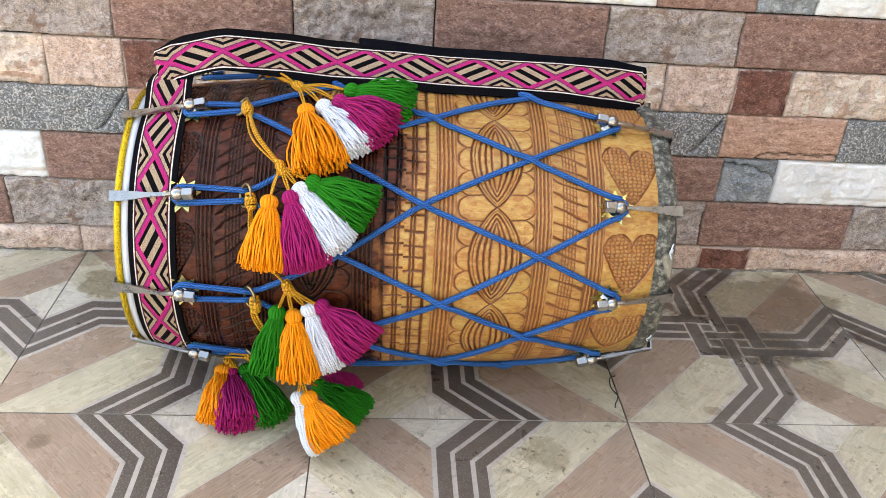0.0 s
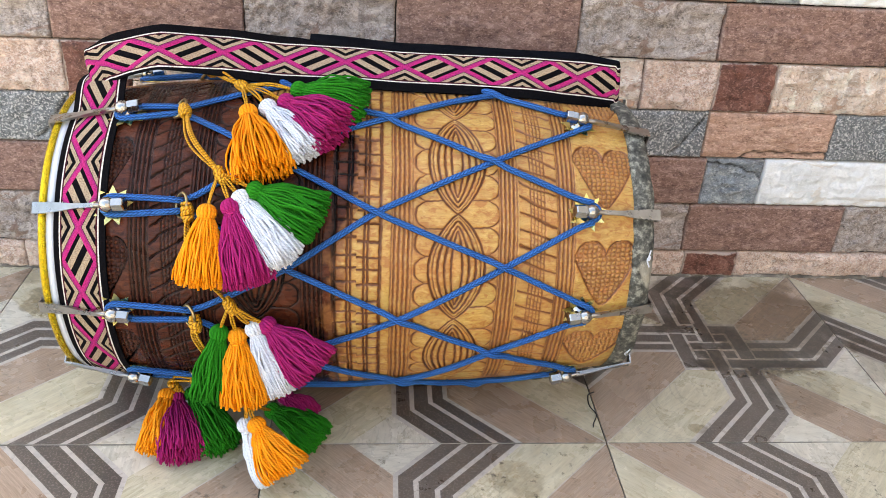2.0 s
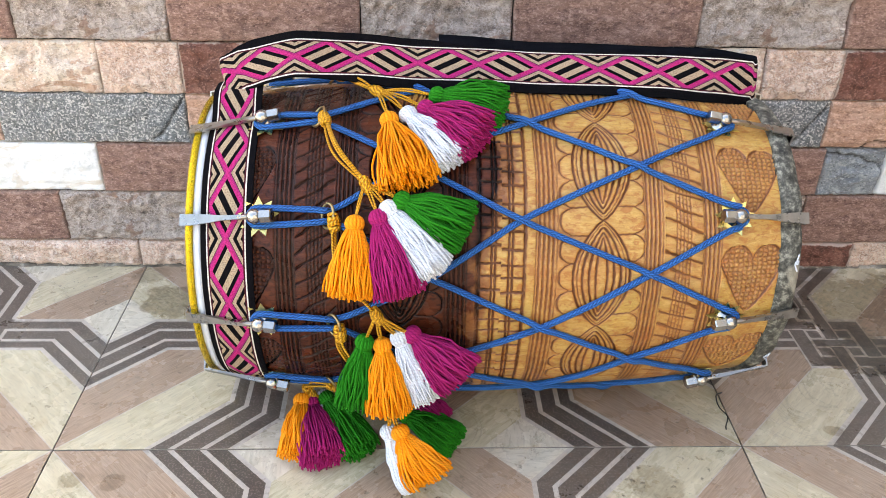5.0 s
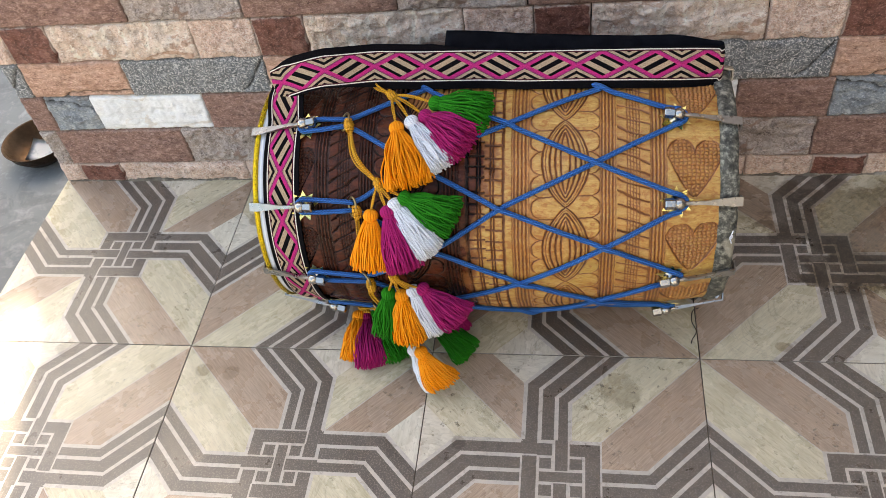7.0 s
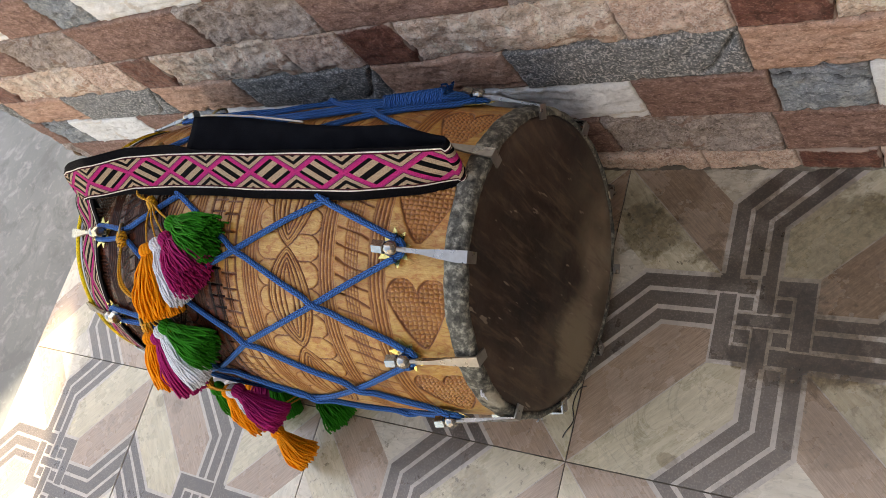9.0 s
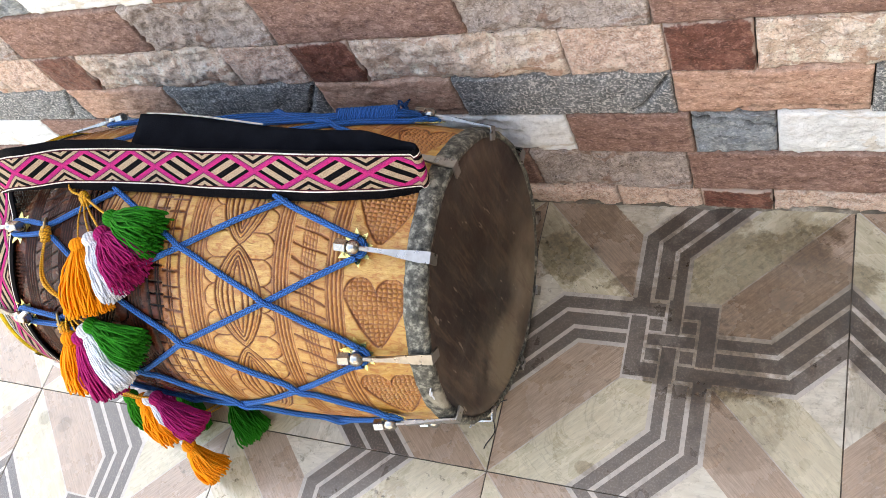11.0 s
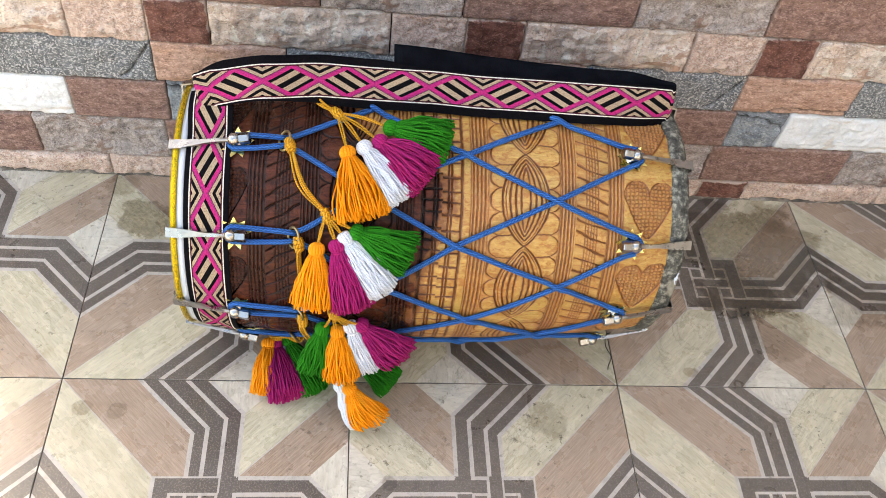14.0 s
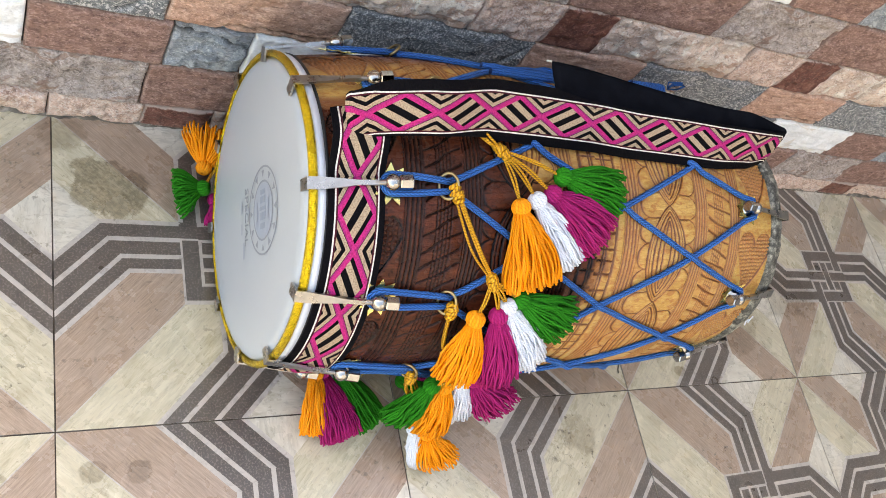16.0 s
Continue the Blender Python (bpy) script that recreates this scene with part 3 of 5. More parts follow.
    base = n.mix(blend, base, n.mix(chisel, (0.10, 0.024, 0.010), (0.36, 0.13, 0.04)))
    # groove colour: red-brown stain, darkened so it also carries the cuts' shade
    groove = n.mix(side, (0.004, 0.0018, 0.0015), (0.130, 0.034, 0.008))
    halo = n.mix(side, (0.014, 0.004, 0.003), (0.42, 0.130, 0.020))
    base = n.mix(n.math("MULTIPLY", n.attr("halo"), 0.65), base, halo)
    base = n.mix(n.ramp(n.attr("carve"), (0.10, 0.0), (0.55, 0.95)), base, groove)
    # sunk grounds of the carving take a redder tone
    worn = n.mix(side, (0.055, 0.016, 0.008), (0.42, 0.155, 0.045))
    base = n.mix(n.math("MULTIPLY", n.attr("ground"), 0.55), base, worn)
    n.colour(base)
    n.rough(n.mix(side, n.ramp(n.noise(o, 30, 4), (0.3, 0.16), (0.7, 0.34)), n.ramp(n.noise(o, 30, 4), (0.3, 0.3), (0.7, 0.5))))
    n.put(n.bsdf.inputs["Specular IOR Level"], n.math("MULTIPLY_ADD", side, 0.38, 0.16))
    n.put(n.bsdf.inputs["Coat Weight"], 0.07)
    n.put(n.bsdf.inputs["Coat Roughness"], 0.10)
    n.bump(n.math("ADD", n.math("MULTIPLY", fine, 0.35), n.math("ADD", chisel, n.math("MULTIPLY", n.noise(o, 300, 3), 0.4))), 0.0020, 0.6)
    return n.mat


def metal_material(name, colour, rough=0.22):
    n = Nodes(name, rough, 1.0)
    o = n.coord("Object")
    n.colour(n.mix(n.ramp(n.noise(o, 120, 4), (0.4, 0.0), (0.8, 0.5)), colour, tuple(c * 0.55 for c in colour)))
    n.rough(n.ramp(n.noise(o, 80, 5, 0.6), (0.3, rough * 0.7), (0.75, rough + 0.2)))
    n.bump(n.noise(o, 400, 3), 0.0003, 0.3)
    return n.mat


def foil_material():
    n = Nodes("gold_foil", 0.25, 1.0)
    o = n.coord("Object")
    n.colour(n.mix(n.noise(o, 90, 4), (0.80, 0.56, 0.04), (0.62, 0.42, 0.02)))
    n.bump(n.noise(n.map(o, (2, 1, 1)), 170, 4, 0.6, 1.0), 0.004, 0.9)
    return n.mat


def rope_material():
    n = Nodes("blue_cord", 0.6)
    n.put(n.bsdf.inputs["Specular IOR Level"], 0.25)
    u, v = n.split(n.coord("UV"))[:2]
    col = n.math("MULTIPLY", v, 6.0)
    odd = n.math("MULTIPLY_ADD", n.math("GREATER_THAN", n.math("FRACT", n.math("MULTIPLY", col, 0.5)), 0.499), 2.0, -1.0)
    across = n.math("SUBTRACT", n.math("FRACT", col), 0.5)
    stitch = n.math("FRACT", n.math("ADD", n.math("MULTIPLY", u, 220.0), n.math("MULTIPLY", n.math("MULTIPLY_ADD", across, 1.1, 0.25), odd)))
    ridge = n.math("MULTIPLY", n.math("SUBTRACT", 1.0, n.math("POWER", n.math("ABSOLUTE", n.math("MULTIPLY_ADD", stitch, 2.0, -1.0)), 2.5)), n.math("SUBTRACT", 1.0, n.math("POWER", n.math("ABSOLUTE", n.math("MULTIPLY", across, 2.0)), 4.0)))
    # dark blue between stitches paints in the shade of the braid's hollows
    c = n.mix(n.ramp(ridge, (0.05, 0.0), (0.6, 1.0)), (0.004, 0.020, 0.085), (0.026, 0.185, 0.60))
    c = n.mix(n.ramp(n.noise(n.coord("Object"), 60, 4), (0.55, 0.0), (0.8, 0.25)), c, (0.06, 0.18, 0.45))
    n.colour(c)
    n.bump(ridge, 0.0022, 0.9)
    return n.mat


def yarn_material(name, colour, tip):
    n = Nodes(name, 0.85)
    r = n.island()
    c = n.mix(n.math("MULTIPLY", r, 0.6), colour, tip)
    u = n.split(n.coord("UV"))[0]
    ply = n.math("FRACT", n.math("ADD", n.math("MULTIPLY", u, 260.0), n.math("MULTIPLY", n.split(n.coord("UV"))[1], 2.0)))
    # each ply starts darker: the crease shade of the twist, put in the colour
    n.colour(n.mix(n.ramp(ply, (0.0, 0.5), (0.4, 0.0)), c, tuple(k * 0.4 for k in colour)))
    n.put(n.bsdf.inputs["Specular IOR Level"], 0.12)
    n.bump(ply, 0.0006, 0.6)
    return n.mat


def gold_cord_material():
    n = Nodes("gold_cord", 0.45, 0.25)
    u, v = n.split(n.coord("UV"))[:2]
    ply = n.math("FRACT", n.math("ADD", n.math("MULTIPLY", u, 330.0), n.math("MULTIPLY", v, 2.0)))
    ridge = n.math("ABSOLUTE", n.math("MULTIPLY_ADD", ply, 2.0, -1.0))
    # gold darkens between plies, standing in for shade in the twist
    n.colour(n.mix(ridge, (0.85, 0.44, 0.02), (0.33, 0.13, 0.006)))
    n.bump(ridge, 0.001, 0.7)
    return n.mat


def band_material():
    """Jacquard ribbon: magenta lattice, cream and black bars, cream piping on a black edge."""
    n = Nodes("woven_band", 0.8)
    n.put(n.bsdf.inputs["Specular IOR Level"], 0.06)
    u, v0 = n.split(n.coord("UV"))[:2]
    v = n.math("MULTIPLY_ADD", v0, 2.0, -1.0)
    av = n.math("ABSOLUTE", v)
    w = n.math("MULTIPLY", v, 1 / 0.66)
    aw = n.math("ABSOLUTE", w)
    s = n.math("MULTIPLY", u, 1 / 0.067)
    cell = n.math("FRACT", s)
    d = n.math("MULTIPLY", n.math("ABSOLUTE", n.math("SUBTRACT", cell, n.math("ROUND", cell))), 2.0)
    a = n.math("SUBTRACT", aw, d)
    odd = n.math("MULTIPLY_ADD", n.math("GREATER_THAN", n.math("FRACT", n.math("MULTIPLY", s, 0.5)), 0.5), 2.0, -1.0)
    q = n.math("MULTIPLY_ADD", n.math("MULTIPLY", n.math("SUBTRACT", cell, 0.5), 2.0), odd, w)
    bars = n.math("GREATER_THAN", n.math("FRACT", n.math("MULTIPLY_ADD", q, 1.25, 0.25)), 0.5)
    cream, black, pink = (0.45, 0.335, 0.23), (0.004, 0.0036, 0.005), (0.52, 0.030, 0.185)
    c = n.mix(bars, black, cream)
    chev = n.math("GREATER_THAN", n.math("FRACT", n.math("MULTIPLY_ADD", a, 2.2, -0.45)), 0.5)
    c = n.mix(n.math("GREATER_THAN", a, 0.0), c, n.mix(chev, cream, black))
    c = n.mix(n.math("LESS_THAN", n.math("ABSOLUTE", a), 0.17), c, n.mix(n.math("GREATER_THAN", a, 0.06), pink, (0.38, 0.030, 0.17)))
    c = n.mix(n.math("GREATER_THAN", aw, 1.0), c, (0.07, 0.012, 0.02))
    c = n.mix(n.math("GREATER_THAN", av, 0.72), c, (0.76, 0.72, 0.66))
    c = n.mix(n.math("GREATER_THAN", av, 0.775), c, black)
    thread = n.noise(n.map(n.coord("UV"), (900, 26, 1)), 1.0, 2, 0.5)
    c = n.mix(n.ramp(thread, (0.36, 0.55), (0.58, 0.0)), c, n.mix(1.0, c, (0.22, 0.17, 0.15), "MULTIPLY"))
    n.colour(c)
    n.bump(n.math("ADD", thread, n.math("MULTIPLY", n.math("LESS_THAN", n.math("ABSOLUTE", a), 0.17), 0.6)), 0.0012, 0.6)
    return n.mat


def cloth_material():
    n = Nodes("black_cloth", 0.9)
    o = n.coord("Object")
    n.colour(n.mix(n.ramp(n.noise(o, 40, 5), (0.4, 0.0), (0.75, 0.7)), (0.0035, 0.004, 0.006), (0.010, 0.011, 0.015)))
    n.put(n.bsdf.inputs["Specular IOR Level"], 0.04)
    n.bump(n.noise(o, 700, 2), 0.0008, 0.6)
    return n.mat


def skin_material():
    n = Nodes("dark_skin", 0.42)
    o = n.coord("Object")
    y, z = n.split(o)[1:3]
    c = n.ramp(n.noise(n.map(o, (1, 1, 0.3)), 12, 6, 0.62, 0.6), (0.32, (0.009, 0.004, 0.003)), (0.5, (0.038, 0.019, 0.012)), (0.68, (0.115, 0.068, 0.043)))
    worn = n.ramp(n.noise(n.map(o, (1, 1, 1), (0.3, 0.1, 0.4)), 7, 4, 0.5), (0.44, 0.0), (0.64, 0.85))
    low = n.ramp(n.math("MULTIPLY_ADD", z, -7.0, 1.7), (0.35, 0.0), (1.0, 1.0))
    c = n.mix(n.math("MULTIPLY", worn, low), c, (0.28, 0.22, 0.155))
    streak = n.noise(n.map(o, (1, 7, 1.1)), 16, 5, 0.65, 0.4)
    c = n.mix(n.ramp(streak, (0.50, 0.0), (0.68, 0.75)), c, (0.135, 0.085, 0.055))
    dy, dz = n.math("SUBTRACT", y, 0.128), n.math("SUBTRACT", z, 0.078)
    spot = n.math("ADD", n.math("MULTIPLY", n.math("ADD", n.math("MULTIPLY", dy, dy), n.math("MULTIPLY", dz, dz)), 260.0), n.math("MULTIPLY", n.math("SUBTRACT", streak, 0.5), 1.6))
    c = n.mix(n.ramp(spot, (0.25, 0.8), (0.75, 0.0)), c, (0.27, 0.215, 0.145))
    fleck = n.ramp(n.noise(n.map(o, (1, 3.2, 1)), 42, 2, 0.5), (0.71, 0.0), (0.75, 0.8))
    c = n.mix(fleck, c, (0.30, 0.25, 0.20))
    n.colour(c)
    n.rough(n.ramp(n.noise(o, 20, 4), (0.3, 0.3), (0.7, 0.55)))
    n.bump(n.noise(o, 90, 5), 0.001, 0.5)
    return n.mat


def hoop_material():
    n = Nodes("grey_hoop", 0.6, 0.25)
    o = n.coord("Object")
    c = n.ramp(n.noise(o, 120, 7, 0.74), (0.34, (0.016, 0.015, 0.013)), (0.50, (0.095, 0.093, 0.078)), (0.64, (0.36, 0.35, 0.29)))
    c = n.mix(n.ramp(n.noise(o, 16, 3), (0.66, 0.0), (0.70, 0.7)), c, (0.45, 0.41, 0.33))
    n.colour(c)
    n.bump(n.noise(o, 130, 5, 0.6), 0.003, 0.8)
    return n.mat


def drumhead_material():
    n = Nodes("white_drumhead", 0.28)
    o = n.coord("Object")
    n.colour(n.mix(n.ramp(n.noise(o, 6, 4), (0.4, 0.0), (0.8, 0.5)), (0.375, 0.412, 0.452), (0.330, 0.364, 0.402)))
    n.put(n.bsdf.inputs["Subsurface Weight"], 0.0)
    n.bump(n.noise(o, 300, 3), 0.0003, 0.25)
    return n.mat


M_WOOD, M_SKIN, M_HOOP, M_HEAD, M_FOIL = wood_material(), skin_material(), hoop_material(), drumhead_material(), foil_material()
M_CHROME, M_STEEL, M_BRASS = metal_material("chrome", (0.43, 0.415, 0.39), 0.12), metal_material("steel_rod", (0.36, 0.33, 0.30), 0.25), metal_material("antique_brass", (0.40, 0.30, 0.15), 0.3)
M_BLADE = metal_material("worn_steel_blade", (0.37, 0.355, 0.335), 0.28)
M_STAR = metal_material("yellow_brass", (0.80, 0.66, 0.24), 0.22)
M_ROPE, M_CORD, M_BAND, M_CLOTH = rope_material(), gold_cord_material(), band_material(), cloth_material()
M_WHITE = Nodes("white_plastic", 0.35).colour((0.62, 0.66, 0.72)).mat
M_BLACK = Nodes("black_rubber", 0.6).colour((0.012, 0.012, 0.014)).mat
M_INK = Nodes("grey_ink", 0.4).colour((0.22, 0.24, 0.28)).mat
M_FADED = Nodes("faded_ink", 0.4).colour((0.235, 0.275, 0.345)).mat
M_INK2 = Nodes("blue_grey_ink", 0.4).colour((0.30, 0.34, 0.41)).mat
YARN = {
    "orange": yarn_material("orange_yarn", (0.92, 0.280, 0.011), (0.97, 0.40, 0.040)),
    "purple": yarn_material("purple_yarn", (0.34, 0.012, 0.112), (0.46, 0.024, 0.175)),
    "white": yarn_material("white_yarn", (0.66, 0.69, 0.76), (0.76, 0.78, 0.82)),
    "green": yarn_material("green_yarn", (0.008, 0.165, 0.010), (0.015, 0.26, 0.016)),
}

# ---------------------------------------------------------------- drum geometry
XL, XR = -0.221, 0.417
CL, CR = Vector((XL, 0.177, 0.1830)), Vector((XR, 0.181, 0.1840))
PROFILE = ((-0.221, 0.160), (-0.17, 0.1685), (-0.14, 0.1730), (-0.10, 0.1775), (0.0, 0.1830), (0.1, 0.1842), (0.2, 0.1828), (0.28, 0.1785), (0.33, 0.1740), (0.38, 0.1675), (0.417, 0.1620))
LUGS, STEP = 10, 36.0
FIRST = -1.0


def radius(x):
    return float(np.interp(x, [p[0] for p in PROFILE], [p[1] for p in PROFILE]))


def axis(x):
    return CL.lerp(CR, (x - XL) / (XR - XL))


def on_drum(x, deg, out=0.0):
    """Point at length x along the drum, deg round it (0 faces the open porch, 90 is up), out from its surface."""
    a, r = radians(deg), radius(x) + out
    return axis(x) + Vector((0, -math.cos(a) * r, math.sin(a) * r))


def outward(deg):
    a = radians(deg)
    return Vector((0, -math.cos(a), math.sin(a)))


def tangent(deg):
    a = radians(deg)
    return Vector((0, math.sin(a), math.cos(a)))


def ring_mesh(profile, n=160, closed=True):
    """Turned ring about the drum's axis from (x, r) points."""
    bm = bmesh.new()
    rows = []
    for x, r in profile:
        c = axis(x)
        rows.append([bm.verts.new(c + r * outward(k * 360 / n)) for k in range(n)])
    m = len(rows)
    for i in range(m if closed else m - 1):
        A, B = rows[i], rows[(i + 1) % m]
        for k in range(n):
            bm.faces.new((A[k], B[k], B[(k + 1) % n], A[(k + 1) % n]))
    bmesh.ops.recalc_face_normals(bm, faces=bm.faces)
    return bm


def carve(X, T):
    """Depth of the carving (metres, grooves positive) at length X and angle T in degrees."""
    Xw = X + 0.0005 * np.sin(T * 0.07 + X * 12) + 0.0002 * np.sin(T * 0.33 + 1.0) + 0.00018 * np.sin(T * 1.9 + X * 400)
    Tw = T + 0.30 * np.sin(X * 40 + T * 0.05) + 0.10 * np.sin(X * 170 + 2 + T * 0.2) + 0.06 * np.sin(X * 900 + T)
    MID = 0.1005
    a = np.abs(Xw - MID)
    depth, halo = np.zeros_like(X), np.zeros_like(X)
    low = np.zeros_like(X)

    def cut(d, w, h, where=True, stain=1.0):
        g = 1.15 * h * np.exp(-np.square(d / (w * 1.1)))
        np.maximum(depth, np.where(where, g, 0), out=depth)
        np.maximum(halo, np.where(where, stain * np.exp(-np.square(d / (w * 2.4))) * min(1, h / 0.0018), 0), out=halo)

    def tooth(v, period):
        return np.abs((v / period + 0.5) % 1.0 - 0.5) * period

    mm = 0.185 * np.pi / 180  # metres to a degree
    for g in (0.0380, 0.0428, 0.0478, 0.0526, 0.1490, 0.1535, 0.1580, 0.1625, 0.2118, 0.2166, 0.2214, 0.2262):
        cut(a - g, 0.00095, 0.0020)
    for g in (0.0250, 0.0350, 0.0565, 0.1465, 0.1660, 0.2095, 0.2290):
        cut(a - g, 0.0007, 0.0011)
    # chequered belt in the middle, with doubled lines round its middle row
    belt = a < 0.0245
    for g, w in ((-0.0225, 0.0012), (-0.0098, 0.0009), (-0.0062, 0.0009), (0.0075, 0.0009), (0.0112, 0.0009), (0.0235, 0.0012)):
        cut(Xw - MID - g, w, 0.0024, belt)
    cut(tooth(Tw + 0.7 * np.sin(T * 0.37) + 0.5 * np.sign(Xw - MID), 5.0) * mm, 0.0010, 0.0024, belt)
    # belts of long slanting cuts
    slash = (a > 0.1680) & (a < 0.2085)
    right = Xw > MID
    q = Tw + np.where(right, 4.2, 7.2) * (a - 0.188) / 0.037 + 0.4 * np.sin(T * 0.9)
    cut(tooth(q, 5.4) * mm * 0.9, 0.0009, 0.0026, slash)
    for g in (0.1805, 0.1843, 0.1881, 0.1919, 0.1957):
        cut(a - g, 0.0006, 0.0014, slash)
    cut(tooth(q, 1.8) * mm * 0.9, 0.0006, 0.0011, slash & (a > 0.1795) & (a < 0.1967))
    # belt of eyes and petals
    cell = ((Tw - FIRST + 1.5) / STEP) % 1.0
    eta = np.abs(cell - 0.5) * 2
    half = 0.0295 * np.clip(1 - eta**2, 0, 1) ** 0.85
    dx = np.abs(a - 0.1030)
    eyes = (a > 0.0570) & (a < 0.1460)
    for k, h in ((1.0, 0.0024), (0.86, 0.0014), (0.68, 0.0022), (0.44, 0.0022), (0.20, 0.0018)):
        reach_k = 0.62 + 0.38 * k
        inner = 0.0295 * k * np.clip(1 - (eta / reach_k) ** 2, 0, 1) ** 0.85
        cut(dx - inner, 0.0010 if h > 0.0015 else 0.0006, h, eyes & (eta < reach_k))
    petal = np.abs(((cell * 4 + 0.5) % 1.0) - 0.5) * 2
    reach = 0.0440 * (1 - 0.26 * petal**3)
    outside = dx > half
    cut(tooth(cell - 0.125, 0.25) * STEP * mm, 0.0008, 0.0015, eyes & outside & (dx < reach))
    cut(dx - reach, 0.0010, 0.0020, eyes)
    low = np.where(eyes & (dx > reach), 0.6, low)
    # hatched hearts
    hx, hc = (a - 0.2640) / 0.0345, ((Tw - FIRST) / STEP) % 1.0
    eta = (hc - 0.05) / 0.68
    wide = np.where(eta < 0.72, np.minimum(1.0, 1.22 * np.clip(eta, 0, 1) ** 0.72), 0)
    lobes = np.square((np.abs(hx) - 0.5) / 0.5) + np.square((eta - 0.72) / 0.28)
    side = np.where(eta < 0.72, wide - np.abs(hx), (1 - np.sqrt(lobes)) * 0.6)
    near = (eta > 0) & (eta < 1) & (a > 0.2295)
    heart = (side > 0) & near
    cut(side * 0.03, 0.0010, 0.0020, near)
    cut(tooth(a + 0.0006 * np.sin(T * 1.3), 0.0053), 0.0009, 0.0026, heart, 0.35)
    cut(tooth(Tw + 0.15 * np.sin(X * 700), 1.62) * mm, 0.0009, 0.0026, heart, 0.35)
    low = np.where(heart, 0.75, low)
    tone = np.where(heart, 0.50, 1.0)
    low = np.where(slash, 0.45, low)
    low = np.where(((a > 0.1465) & (a < 0.1660)) | ((a > 0.2095) & (a < 0.2290)) | ((a > 0.0350) & (a < 0.0565)), 0.45, low)
    depth *= 0.85 + 0.25 * np.sin(T * 0.7 + X * 130) * np.sin(X * 71 + T * 0.31)
    return depth, low, halo, tone


def shell_mesh():
    xs = np.linspace(XL + 0.002, XR - 0.006, 780)
    ts = np.concatenate([np.arange(-48, 150, 0.27), np.arange(150, 312, 1.5)])
    nx, nt = len(xs), len(ts)
    X, T = np.meshgrid(xs, ts, indexing="ij")
    depth, low, halo, tone = carve(X, T)
    px, pr = np.array(PROFILE).T
    R = np.interp(X, px, pr)
    # round the kinks of the profile
    smooth = np.convolve(np.pad(R[:, 0], 40, mode="edge"), np.ones(81) / 81, mode="valid")
    R = smooth[:, None] - depth - 0.0008 * low
    f = (X - XL) / (XR - XL)
    A = np.radians(T)
    P = np.stack([X, CL.y + (CR.y - CL.y) * f - np.cos(A) * R, CL.z + (CR.z - CL.z) * f + np.sin(A) * R], axis=-1).reshape(-1, 3)
    i = np.arange(nx - 1)[:, None] * nt
    k = np.arange(nt)[None, :]
    k2 = (k + 1) % nt
    quads = np.stack([i + k, i + k2, i + nt + k2, i + nt + k], axis=-1).reshape(-1, 4)
    me = bpy.data.meshes.new("shell")
    me.vertices.add(len(P))
    me.vertices.foreach_set("co", P.astype(np.float32).ravel())
    me.loops.add(quads.size)
    me.loops.foreach_set("vertex_index", quads.astype(np.int32).ravel())
    me.polygons.add(len(quads))
    me.polygons.foreach_set("loop_start", np.arange(0, quads.size, 4, dtype=np.int32))
    me.update(calc_edges=True)
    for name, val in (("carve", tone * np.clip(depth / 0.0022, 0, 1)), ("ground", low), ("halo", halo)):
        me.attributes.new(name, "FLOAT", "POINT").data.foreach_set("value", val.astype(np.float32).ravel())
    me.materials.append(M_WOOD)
    me.shade_smooth()
    return me


drum = thing("barrel_drum", "carved wooden barrel drum, half dark brown, half honey, lying on tiles", "drum", (0.1, 0.183, 0.0))
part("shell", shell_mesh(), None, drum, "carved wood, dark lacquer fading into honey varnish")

# left end: white plastic head under a gold foil hoop
bm = bmesh.new()
rows = []
for r, x in ((0.006, -0.2215), (0.05, -0.2215), (0.10, -0.2215), (0.140, -0.2214), (0.151, -0.2211), (0.1560, -0.2196), (0.1590, -0.2165), (0.1600, -0.2100)):
    c = axis(x)
    rows.append([bm.verts.new(Vector((x, c.y, c.z)) + r * outward(k * 3)) for k in range(120)])
bm.faces.new(rows[0])
for A, B in zip(rows, rows[1:]):
    for k in range(120):
        bm.faces.new((A[k], A[(k + 1) % 120], B[(k + 1) % 120], B[k]))
bmesh.ops.recalc_face_normals(bm, faces=bm.faces)
head_white = part("drumhead", bm, M_HEAD, drum, "milky white plastic drumhead with a worn printed seal")
part("hoop", ring_mesh([(-0.2196, 0.1600), (-0.2202, 0.1632), (-0.2188, 0.1660), (-0.2163, 0.1672), (-0.2140, 0.1668), (-0.2125, 0.1652), (-0.2125, 0.1600)], 200), M_FOIL, drum, "hoop wrapped in crinkled gold foil")
part("collar", ring_mesh([(-0.2122, 0.156), (-0.2122, 0.1640), (-0.2045, 0.1652), (-0.2045, 0.157)]), M_WHITE, drum, "white plastic collar")
part("gasket", ring_mesh([(-0.2043, 0.157), (-0.2043, 0.1650), (-0.2015, 0.1660), (-0.2015, 0.158)]), M_BLACK, drum, "thin black gasket")


